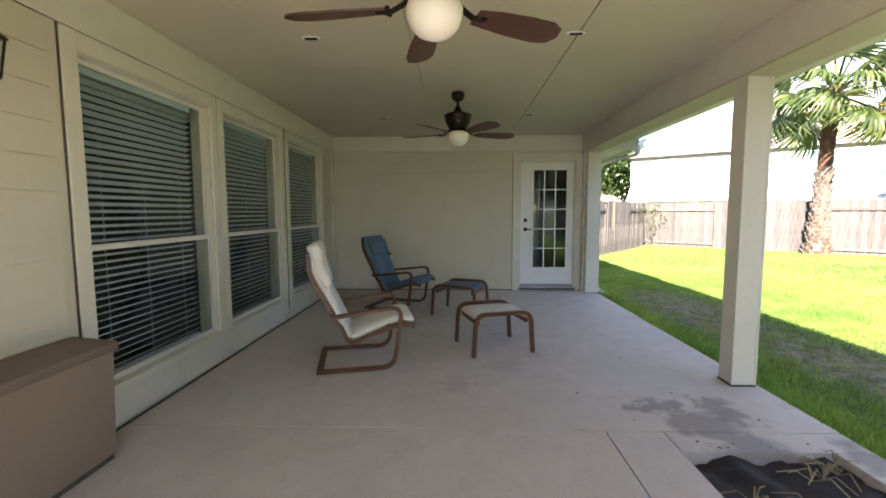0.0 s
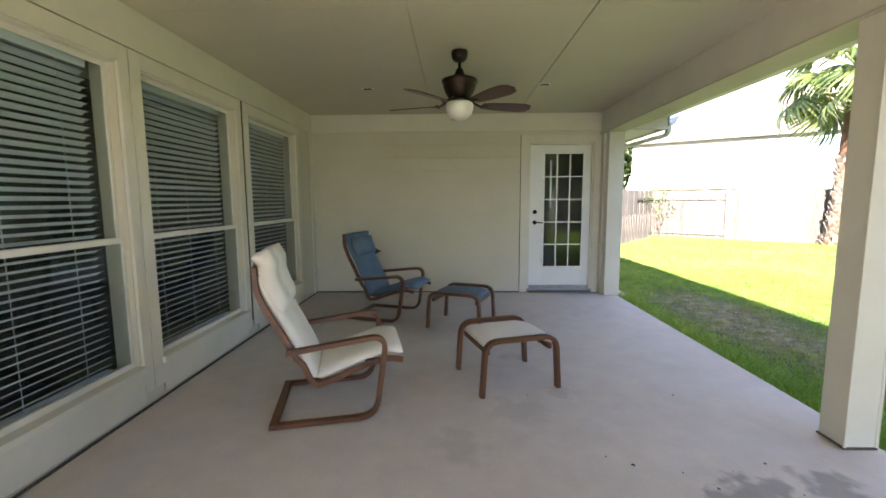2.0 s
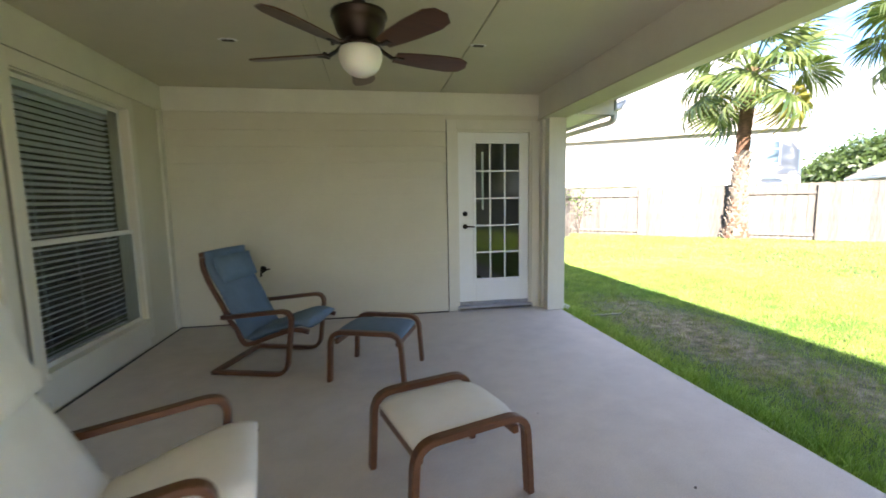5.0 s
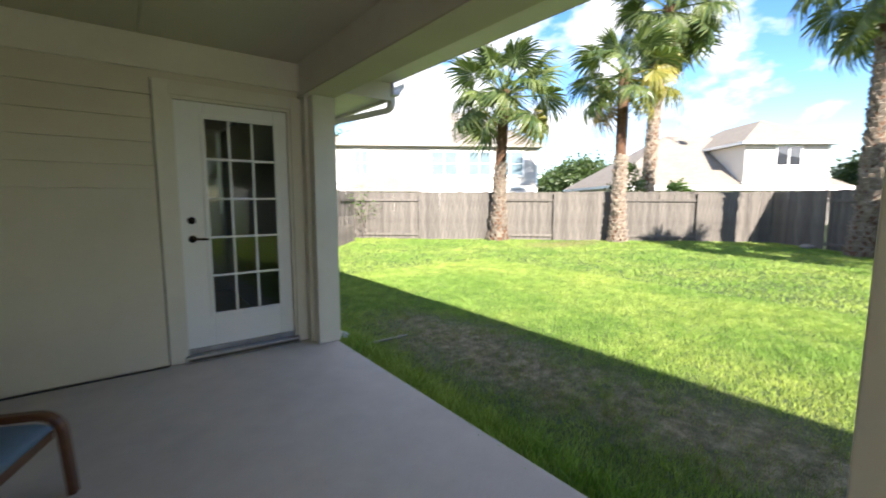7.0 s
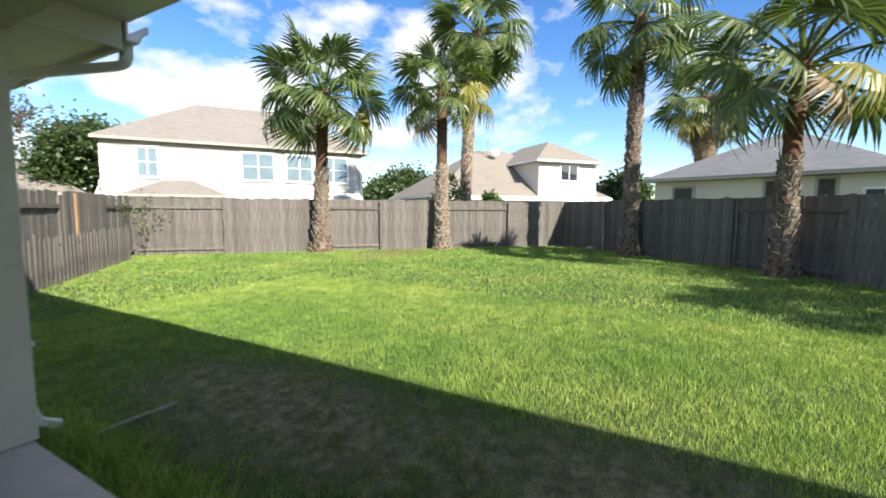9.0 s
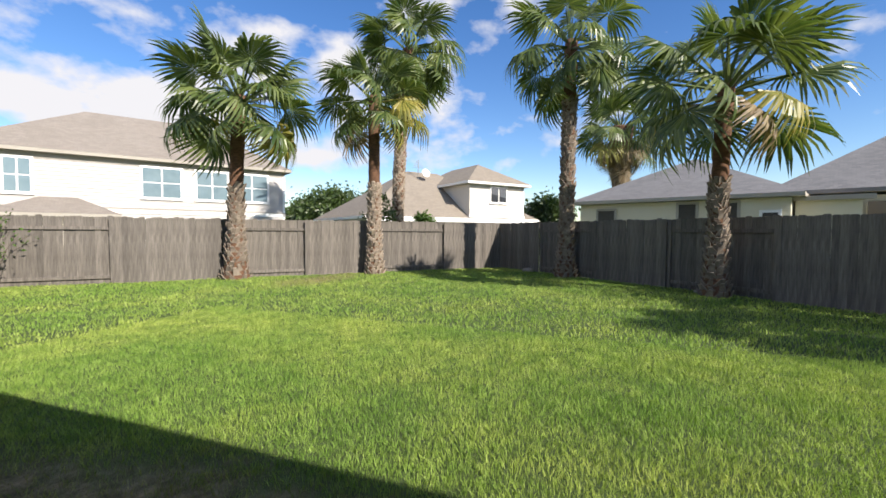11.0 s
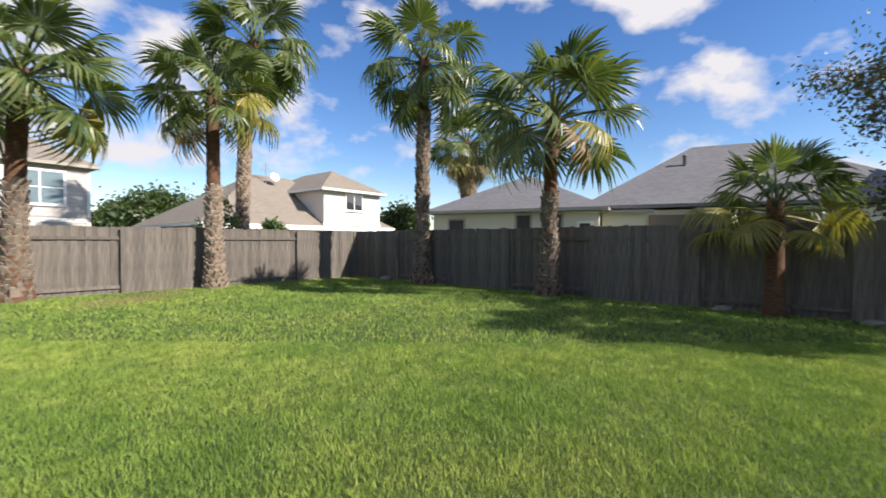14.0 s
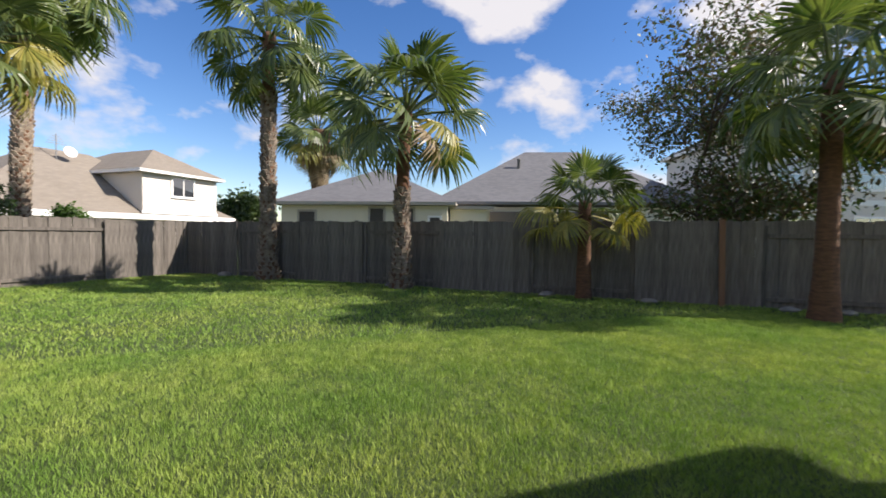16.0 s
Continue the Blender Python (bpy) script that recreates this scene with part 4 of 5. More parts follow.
# plant remains in the bed
for k in range(9):
    ob = group_base("dead_plant", pose(random.uniform(1.62, 2.28), random.uniform(1.05, 1.58), -0.05), "dry wilted plant stalks in wet soil", "plant", "dead bed plants")
    for j in range(5):
        a = random.uniform(0, 6.28)
        r = random.uniform(0.06, 0.2)
        part("stalk", sweep([(0, 0, 0), (r * 0.5 * math.cos(a), r * 0.5 * math.sin(a), random.uniform(0.03, 0.09)), (r * math.cos(a), r * math.sin(a), random.uniform(0.02, 0.05))], 0.006, 0.004), M_FROND_D if j % 2 else M_STRAW, ob)


# ---- fence ----
PICKETS = []
for k in range(5):
    bm = bmesh.new()
    w, h = 0.141, 1.84 + 0.012 * (k % 3)
    c = 0.022
    pts = [(-w / 2, 0), (w / 2, 0), (w / 2, h - c), (w / 2 - c, h), (-w / 2 + c, h), (-w / 2, h - c)]
    lo = [bm.verts.new((x, -0.008, zz)) for x, zz in pts]
    hi = [bm.verts.new((x + 0.004 * (k - 2) * (zz > 1), 0.008, zz)) for x, zz in pts]
    bm.faces.new(lo)
    bm.faces.new(hi[::-1])
    for i in range(6):
        bm.faces.new((lo[i], hi[i], hi[(i + 1) % 6], lo[(i + 1) % 6]))
    bmesh.ops.recalc_face_normals(bm, faces=bm.faces)
    me = bpy.data.meshes.new("picket")
    bm.to_mesh(me)
    bm.free()
    me.materials.append(M_FENCE)
    PICKETS.append(me)


def fence_run(name, a, b, first, label, panel=2.44, gap=0.0, lean=0.0, fresh=()):
    """A privacy fence from a to b with the yard on its right hand; panels alternate pickets and rails to the yard."""
    a, b = Vector((*a, GROUND)), Vector((*b, GROUND))
    d = (b - a)
    length = d.length
    ang = math.degrees(math.atan2(d.y, d.x))
    ob = group_base(name, pose(a.x, a.y, GROUND - 0.02, 0, 0, ang), label, "fence")
    n = max(1, round(length / panel))
    pw = length / n
    for i in range(n + 1):
        part("post", box(i * pw - 0.045, i * pw + 0.045, 0.0, 0.09, 0.0, 1.75, 0.004), M_FENCE, ob)
    count = 0
    for i in range(n):
        front = (i + first) % 2 == 0
        y = -0.045 if front else 0.06
        x = i * pw + (0.02 if front else -0.05) - (0.13 if i == 0 else 0)
        while x < (i + 1) * pw + (0.01 if front else 0.08) + (0.13 if i == n - 1 else 0):
            p = new("picket", PICKETS[random.randrange(5)])
            p.parent = ob
            p.matrix_local = pose(x, y + random.uniform(-0.004, 0.004), random.uniform(-0.015, 0.02), random.uniform(-0.5, 0.5), random.uniform(-0.22, 0.22) + lean * 0.3, random.uniform(-0.9, 0.9) + (180 if random.random() < 0.5 else 0))
            count += 1
            x += 0.1365 + gap + random.uniform(-0.002, 0.0015)
        for zz in (0.14, 1.49):
            part("rail", box(i * pw + 0.05, (i + 1) * pw - 0.05, -0.032 if front else 0.002, 0.006 if front else 0.042, zz, zz + 0.088, 0.004), M_FENCE, ob)
    for u in fresh:
        part("replacement_picket", box(u - 0.055, u + 0.055, -0.075, -0.056, 0.1, 1.82, 0.003), M_NEWWOOD, ob, "fresh orange cedar picket")
    return ob


NW, NE, SE = (8.5, 18.2), (19.9, 7.6), (5.6, -9.23)
fence_run("wooden_fence", NW, NE, 1, "weathered grey cedar privacy fence behind palms")
fence_run("wooden_fence", NE, SE, 0, "weathered dark cedar privacy fence in shade")
fence_run("wooden_fence", (2.58, 11.15), NW, 0, "weathered grey cedar fence with one new picket", 2.44, 0.0, 0, (5.15,))


# low leaning picket screen in front of the side fence
def low_screen():
    a, b = Vector((3.8, 12.15, 0)), Vector((7.85, 17.0, 0))
    d = b - a
    ob = group_base("low_picket_screen", pose(a.x, a.y, GROUND, 0, 0, math.degrees(math.atan2(d.y, d.x))), "low dark weathered picket screen against fence", "fence")
    for k in range(int(d.length / 0.17)):
        hgt = 0.95 + random.uniform(-0.06, 0.06)
        bm = box(-0.05, 0.05, -0.008, 0.008, 0.0, hgt, 0.0)
        for v in bm.verts:
            if v.co.z > 0.5:
                v.co.x *= 0.5
        p = part("picket", bm, M_FENCE, ob)
        p.matrix_local = pose(0.08 + 0.17 * k, 0, 0, 0, random.uniform(-2, 2), 0)
    for zz in (0.25, 0.72):
        part("rail", box(0, d.length, 0.009, 0.04, zz, zz + 0.06), M_FENCE, ob)


low_screen()
tree_stake = tagged(part("fence_stake", box(-0.055, 0.055, -0.04, 0.04, -0.05, 1.86, 0.006, pose(9.17, -4.80, GROUND, 0, 1, 50)), M_REDWOOD), "reddish brown wooden post beside dark fence", "post")


# ---- palms ----
def frond_mesh(name, mat, droop, lp, r, seed, bend):
    rng = random.Random(seed)
    verts, faces = [], []

    def quad(a, b, c, d):
        i = len(verts)
        verts.extend((a, b, c, d))
        faces.append((i, i + 1, i + 2, i + 3))

    # petiole, arched
    def stem(t):
        return Vector((lp * t, 0, -0.10 * lp * t * t))
    ws = 0.028
    for k in range(4):
        p, q = stem(k / 4), stem((k + 1) / 4)
        wa, wb = ws * (1.6 - k * 0.25), ws * (1.6 - (k + 1) * 0.25)
        quad(p + Vector((0, -wa, 0.012)), p + Vector((0, wa, 0.012)), q + Vector((0, wb, 0.012)), q + Vector((0, -wb, 0.012)))
        quad(p + Vector((0, wa, 0.012)), p + Vector((0, 0, -0.03)), q + Vector((0, 0, -0.03)), q + Vector((0, wb, 0.012)))
        quad(p + Vector((0, 0, -0.03)), p + Vector((0, -wa, 0.012)), q + Vector((0, -wb, 0.012)), q + Vector((0, 0, -0.03)))
    hub = stem(1)
    tilt = Matrix.Rotation(radians(bend), 3, "Y")
    n = 32
    span = 122
    for k in range(n):
        th = radians(-span + 2 * span * (k + 0.5) / n)
        dth = radians(span / n) * 1.02
        rr = r * (1.0 - 0.28 * (abs(th) / radians(span)) ** 1.5) * rng.uniform(0.84, 1.06)
        pl = 0.012 * (1 if k % 2 else -1)

        def at(f, a, zz=0.0):
            sag = -droop * r * (max(f - 0.35, 0) ** 2) - 0.10 * r * f * abs(math.sin(a)) * 1.2
            return hub + tilt @ Vector((rr * f * math.cos(a), rr * f * math.sin(a), sag + zz))
        a0 = at(0.03, th)
        l1, r1 = at(0.58, th - dth, -pl), at(0.58, th + dth, pl)
        m1 = at(0.58, th, 0.014)
        tw = rng.uniform(-0.05, 0.05)
        l2, r2 = at(0.82, th + tw - dth * 0.55), at(0.82, th + tw + dth * 0.55)
        tip = at(1.0, th + tw * 1.6, -droop * r * rng.uniform(0.02, 0.30))
        i = len(verts)
        verts.extend((a0, l1, m1, r1, l2, r2, tip))
        faces.extend(((i, i + 1, i + 2), (i, i + 2, i + 3), (i + 1, i + 4, i + 5, i + 2), (i + 2, i + 5, i + 3), (i + 4, i + 6, i + 5)))
    me = bpy.data.meshes.new(name)
    me.from_pydata([tuple(v) for v in verts], [], faces)
    me.materials.append(mat)
    return me


FRONDS = {}
for key, mat, drp in (("g", M_FROND, 1.1), ("s", M_FROND, 0.30), ("y", M_FROND_Y, 1.3), ("d", M_FROND_D, 1.3)):
    FRONDS[key] = [frond_mesh("frond", mat, drp * f * 0.75, 0.94, 0.86, sd, bd) for sd, f, bd in ((1, 0.8, 4), (2, 1.1, 16), (3, 1.0, 10), (4, 1.3, 26))]


def trunk_bm(h, rb, rm, rt, lean, seg=18, rough=0.06, rings=None):
    bm = bmesh.new()
    n = rings or int(h / 0.16) + 2
    grid = []
    for i in range(n + 1):
        f = i / n
        r = rm + (rb - rm) * math.exp(-f * h * 1.5) + (rt - rm) * f ** 3
        ring = []
        for k in range(seg):
            a = 2 * math.pi * k / seg
            rr = r * (1 + rough * (noise.noise((math.cos(a) * 3, math.sin(a) * 3, f * h * 5)) + (0.5 if i % 2 else -0.2)))
            ring.append(bm.verts.new((lean[0] * f * f + rr * math.cos(a), lean[1] * f * f + rr * math.sin(a), f * h - 0.06)))
        grid.append(ring)
    for a, b in zip(grid, grid[1:]):
        for k in range(seg):
            bm.faces.new((a[k], a[(k + 1) % seg], b[(k + 1) % seg], b[k]))
    bm.faces.new(grid[-1])
    return bm


def boots_mesh(h, rb, rm, rt, lean, density, seed, z0, z1, size):
    """Cut leaf bases criss-crossing up the trunk."""
    rng = random.Random(seed)
    verts, faces = [], []
    zz = z0
    k = 0
    per = density
    while zz < z1:
        f = zz / h
        r = rm + (rb - rm) * math.exp(-zz * 1.5) + (rt - rm) * f ** 3
        for j in range(per):
            a = 2 * math.pi * (j + 0.5 * (k % 2)) / per + rng.uniform(-0.08, 0.08)
            sz = size * rng.uniform(0.75, 1.15)
            c, s = math.cos(a), math.sin(a)
            o = Vector((lean[0] * f * f + (r - 0.02) * c, lean[1] * f * f + (r - 0.02) * s, zz - 0.06))
            out, tan, up = Vector((c, s, 0)), Vector((-s, c, 0)), Vector((0, 0, 1))
            sk = rng.choice((-1, 1)) * 0.35
            i = len(verts)
            base = [o - tan * sz * 0.55, o + tan * sz * 0.55, o + tan * sz * 0.5 + up * sz * 0.25, o - tan * sz * 0.5 + up * sz * 0.25]
            tipc = o + out * sz * rng.uniform(0.28, 0.5) + up * sz * rng.uniform(0.9, 1.25) + tan * sz * sk
            tip = [tipc - tan * sz * 0.24 - up * sz * 0.06, tipc + tan * sz * 0.24 - up * sz * 0.06, tipc + tan * sz * 0.2 + up * sz * 0.03 - out * 0.02, tipc - tan * sz * 0.2 + up * sz * 0.03 - out * 0.02]
            verts.extend(base + tip)
            for q in ((0, 1, 5, 4), (1, 2, 6, 5), (2, 3, 7, 6), (3, 0, 4, 7), (4, 5, 6, 7)):
                faces.append(tuple(i + x for x in q))
        zz += size * 0.72
        k += 1
    me = bpy.data.meshes.new("leaf_bases")
    me.from_pydata([tuple(v) for v in verts], [], faces)
    me.materials.append(M_BOOT)
    return me


def palm(x, y, h, r_crown, n_fronds, label, seed, rb=0.32, rm=0.23, rt=0.21, lean=(0, 0), yellow=0.12, dead=0, boots=(0.0, 1.0), low=-50, top=88, skirt=0, z0=GROUND):
    rng = random.Random(seed)
    ob = group_base("palm_tree", pose(x, y, z0), label, "palm tree", "fan palms")
    part("trunk", trunk_bm(h, rb, rm, rt, lean), M_TRUNK, ob, "", True)
    if boots:
        b = new("leaf_base_cover", boots_mesh(h, rb, rm, rt, lean, 10, seed, h * boots[0] + 0.02, h * boots[1], 0.19))
        b.parent = ob
        tagged(b, "rough grey-brown cut leaf bases", kind="stuff")
    for k in range(n_fronds):
        f = (k + 0.5) / n_fronds
        el = top + (low - top) * f ** 0.85 + rng.uniform(-7, 7)
        az = math.degrees(k * 2.39996) + rng.uniform(-14, 14)
        key = "s" if f < 0.2 else "g"
        if f > 0.6 and rng.random() < yellow * 2.2:
            key = "y"
        if k >= n_fronds - dead:
            key = "d"
        fr = new("frond", rng.choice(FRONDS[key]))
        fr.parent = ob
        s = r_crown / 1.75 * rng.uniform(0.86, 1.08) * (0.82 if f < 0.12 else 1)
        m = pose(lean[0], lean[1], h - 0.10 - 0.35 * f, 0, 0, az) @ pose(0.06, 0, 0, 0, -el, 0) @ pose(0, 0, 0, rng.uniform(-48, 48), 0, 0)
        fr.matrix_local = m @ Matrix.Diagonal((s, s, s, 1))
    for k in range(skirt):
        f = k / skirt
        fr = new("dead_frond", rng.choice(FRONDS["d"]))
        fr.parent = ob
        s = r_crown / 1.75 * rng.uniform(0.7, 0.95)
        m = pose(lean[0], lean[1], h - 0.3 - 1.6 * f, 0, 0, k * 137.5) @ pose(rm, 0, 0, 0, rng.uniform(68, 84), 0)
        fr.matrix_local = m @ Matrix.Diagonal((s, s * 0.6, s, 1))
    return ob


palm(12.45, 14.15, 5.6, 2.55, 27, "tall fan palm, shaggy trunk, full green crown", 11, 0.43, 0.20, 0.19, (0.15, -0.1), 0.14, 0, (0, 0.5), -30)
palm(15.5, 11.06, 6.2, 2.1, 25, "slim fan palm with yellowing lower leaves", 12, 0.34, 0.19, 0.19, (0.15, 0.1), 0.22, 1, (0, 0.5), -38)
palm(21.9, 13.3, 10.6, 3.0, 32, "tall fan palm with long hanging leaves", 13, 0.30, 0.27, 0.3, (0.2, -0.5), 0.12, 2, (0.1, 0.95), -72)
palm(17.1, 4.75, 7.8, 2.45, 25, "very tall slim palm with grey trunk", 14, 0.38, 0.20, 0.20, (0.1, -0.05), 0.05, 0, (0, 0.75), -52)
palm(38.0, 2.2, 9.6, 3.7, 30, "distant palm with skirt of dead leaves", 15, 0.4, 0.5, 0.9, (0, 0), 0.1, 6, (0.4, 1.0), -60, 88, 26)
palm(13.85, 1.2, 4.95, 2.4, 26, "fan palm with stout trunk and broad crown", 16, 0.33, 0.17, 0.175, (-0.05, -0.1), 0.18, 1, (0, 0.55), -28)
palm(10.84, -2.49, 2.35, 1.5, 19, "young short palm with yellow-tipped leaves", 17, 0.20, 0.14, 0.14, (0, 0), 0.6, 1, None, -30)
palm(7.5, -5.2, 4.5, 2.0, 26, "fan palm with dark trunk by fence corner", 18, 0.27, 0.16, 0.16, (0, 0), 0.05, 1, None, -40)


# ---- leafy trees ----
def leaf_cloud(centres, per, radius, size, seed, hang=0.0, flat=0.75):
    """Many small pointed leaves strewn round the twig ends."""
    rng = np.random.default_rng(seed)
    c = np.repeat(np.asarray(centres, float), per, axis=0)
    n = len(c)
    off = rng.normal(size=(n, 3)) * radius * (1, 1, flat)
    off[:, 2] -= np.abs(rng.normal(size=n)) * hang
    p = c + off
    d = rng.normal(size=(n, 3))
    d[:, 2] -= 0.5
    d /= np.linalg.norm(d, axis=1)[:, None]
    e = np.cross(d, rng.normal(size=(n, 3)))
    e /= np.linalg.norm(e, axis=1)[:, None]
    s = size * rng.uniform(0.6, 1.3, size=(n, 1))
    v = np.stack([p, p + d * s * 0.5 + e * s * 0.24, p + d * s, p + d * s * 0.5 - e * s * 0.24], 1).reshape(-1, 3)
    f = np.arange(n * 4).reshape(-1, 4)
    return v.tolist(), f.tolist()


def leafy_tree(x, y, h, spread, seed, label, leaf_mat, leaf_size=0.10, per=26, trunk_r=0.10, clear=0.3, levels=4, hang=0.15, z0=GROUND, cloud=0.22, mix=None, name="tree", rise=(0.15, 0.9)):
    rng = random.Random(seed)
    ob = group_base(name, pose(x, y, z0), label, "tree")
    bm = bmesh.new()
    ends = []

    def grow(p, d, length, r, lev):
        pts = [p]
        for k in range(4):
            d = (d + Vector((rng.uniform(-1, 1), rng.uniform(-1, 1), rng.uniform(-0.5, 0.7))) * 0.16).normalized()
            pts.append(pts[-1] + d * length / 4)
        rings = []
        for k, q in enumerate(pts):
            rr = r * (1 - 0.4 * k / 4)
            ax = d.orthogonal().normalized()
            bx = d.cross(ax)
            rings.append([bm.verts.new(q + (ax * math.cos(a) + bx * math.sin(a)) * rr) for a in (0, 1.257, 2.513, 3.77, 5.027)])
        for a, b in zip(rings, rings[1:]):
            for k in range(5):
                bm.faces.new((a[k], a[(k + 1) % 5], b[(k + 1) % 5], b[k]))
        if lev == 0:
            ends.extend(pts[1:])
            return
        if lev <= 2:
            ends.extend(pts[3:])
        for k in range(3 if lev > 1 else 4):
            a = rng.uniform(0, 6.28)
            out = Vector((math.cos(a) * spread, math.sin(a) * spread, rng.uniform(*rise)))
            nd = (d * 0.55 + out.normalized() * 0.8).normalized()
            grow(pts[rng.choice((2, 3, 4, 4))], nd, length * rng.uniform(0.6, 0.85), r * 0.58, lev - 1)

    grow(Vector((0, 0, -0.05)), Vector((0, 0, 1)), h * clear, trunk_r, levels)
    bmesh.ops.recalc_face_normals(bm, faces=bm.faces)
    part("trunk", bm, M_BARK, ob, "", True)
    pts = [tuple(p) for p in ends]
    groups = [(leaf_mat, pts)] if not mix else [(leaf_mat, pts[::2]), (mix, pts[1::2])]
    for i, (mat, pp) in enumerate(groups):
        v, f = leaf_cloud(pp, per, cloud, leaf_size, seed + i, hang)
        me = bpy.data.meshes.new("crown")
        me.from_pydata(v, [], f)
        me.materials.append(mat)
        c = new("crown", me)
        c.parent = ob
        c["kind"] = "stuff"
    return ob


leafy_tree(12.4, -8.0, 14.0, 1.8, 33, "airy leafy tree with browning leaves over fence", M_LEAF, 0.135, 15, 0.10, 0.25, 5, 0.3, GROUND, 0.26, M_LEAF_R, "tree", (-0.25, 0.75))
leafy_tree(11.5, -8.2, 7.0, 1.4, 28, "dense dark tree behind the shaded fence", M_LEAF, 0.16, 13, 0.12, 0.26, 4, 0.25, GROUND, 0.4, M_LEAF_R)
leafy_tree(6.1, -9.4, 7.8, 1.6, 35, "leafy tree shading the fence foot", M_LEAF, 0.2, 20, 0.14, 0.28, 4, 0.2, GROUND, 0.45, M_LEAF_R)
leafy_tree(15.5, 41.5, 11.0, 1.0, 22, "dense dark green tree beside white house", M_LEAF, 0.35, 26, 0.25, 0.24, 4, 0.2, GROUND, 0.55)
leafy_tree(6.5, 33.0, 11.0, 1.1, 23, "tall bare-topped grey tree far off", M_LEAF_R, 0.25, 6, 0.25, 0.30, 4, 0.2, GROUND, 0.5)
leafy_tree(39.4, 29.8, 10.5, 1.7, 24, "broad dark green tree between houses", M_LEAF, 0.45, 26, 0.3, 0.20, 4, 0.2, GROUND, 0.8)
leafy_tree(42.5, 33.5, 10.5, 1.7, 25, "broad dark green tree between houses", M_LEAF, 0.45, 26, 0.3, 0.20, 4, 0.2, GROUND, 0.8)
leafy_tree(44.0, 8.9, 9.5, 1.0, 26, "dark green tree behind fence corner", M_LEAF, 0.40, 26, 0.3, 0.22, 4, 0.2, GROUND, 0.6)
leafy_tree(8.45, 17.5, 2.3, 0.9, 27, "thin sapling growing against fence corner", M_LEAF_B, 0.10, 3, 0.018, 0.42, 2, 0.05, GROUND, 0.14)


def shrub(x, y, r, h, seed, label, mat):
    rng = random.Random(seed)
    pts = []
    for k in range(60):
        a, f = rng.uniform(0, 6.28), rng.uniform(-0.2, 1)
        q = math.sqrt(max(0, 1 - f * f)) * r * rng.uniform(0.6, 1)
        pts.append((q * math.cos(a), q * math.sin(a), h * 0.5 + h * 0.5 * f))
    ob = group_base("shrub", pose(x, y, GROUND), label, "shrub")
    v, f = leaf_cloud(pts, 40, r * 0.16, 0.16, seed)
    me = bpy.data.meshes.new("foliage")
    me.from_pydata(v, [], f)
    me.materials.append(mat)
    c = new("foliage", me)
    c.parent = ob
    c["kind"] = "stuff"
    part("stem", sweep([(0, 0, -0.05), (0, 0, h * 0.6)], 0.06, 0.06), M_BARK, ob)


shrub(22.9, 12.3, 0.75, 2.4, 31, "clipped bright green shrub behind fence", M_LEAF_B)
shrub(20.5, 13.6, 0.8, 3.2, 32, "dark green shrub behind fence", M_LEAF)


# ---- neighbouring houses ----
def frame_of(origin, ex):
    ex = Vector((*ex, 0)).normalized()
    ey = Vector((-ex.y, ex.x, 0))
    m = Matrix.Identity(4)
    m.col[0][:3], m.col[1][:3], m.col[2][:3], m.col[3][:3] = ex, ey, Vector((0, 0, 1)), Vector(origin)
    return m


def hip(x0, x1, y0, y1, ze, zr, o=0.4):
    x0, x1, y0, y1 = x0 - o, x1 + o, y0 - o, y1 + o
    run = min((y1 - y0), (x1 - x0)) / 2
    if (x1 - x0) >= (y1 - y0):
        a, b = (x0 + run, (y0 + y1) / 2, zr), (x1 - run, (y0 + y1) / 2, zr)
        return [[(x0, y0, ze), (x1, y0, ze), b, a], [(x1, y1, ze), (x0, y1, ze), a, b], [(x1, y0, ze), (x1, y1, ze), b], [(x0, y1, ze), (x0, y0, ze), a]]
    a, b = ((x0 + x1) / 2, y0 + run, zr), ((x0 + x1) / 2, y1 - run, zr)
    return [[(x0, y0, ze), (x1, y0, ze), a], [(x1, y1, ze), (x0, y1, ze), b], [(x1, y0, ze), (x1, y1, ze), b, a], [(x0, y1, ze), (x0, y0, ze), a, b]]


def eaves(ob, x0, x1, y0, y1, ze, mat, o=0.4):
    part("fascia", box(x0 - o, x1 + o, y0 - o, y0 - o + 0.03, ze - 0.18, ze - 0.004), mat, ob)
    part("fascia", box(x0 - o, x0 - o + 0.03, y0 - o + 0.031, y1 + o, ze - 0.18, ze - 0.004), mat, ob)
    part("fascia", box(x1 + o - 0.03, x1 + o, y0 - o + 0.031, y1 + o, ze - 0.18, ze - 0.004), mat, ob)
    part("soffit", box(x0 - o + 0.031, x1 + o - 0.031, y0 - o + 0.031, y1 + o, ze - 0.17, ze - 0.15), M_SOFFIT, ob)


def siding_front(ob, x0, x1, y, z0, z1, mat, course=0.2):
    """Lap siding courses on a house front, joined in one mesh."""
    bm = bmesh.new()
    z = z0
    while z < z1:
        vs = add_box(bm, x0, x1, y - 0.03, y, z, min(z + course - 0.002, z1))
        for v in vs:
            if v.co.z > z + 0.05 and v.co.y < y - 0.01:
                v.co.y = y - 0.008
        z += course
    o = part("lap_siding", bm, mat, ob)
    o["kind"] = "stuff"


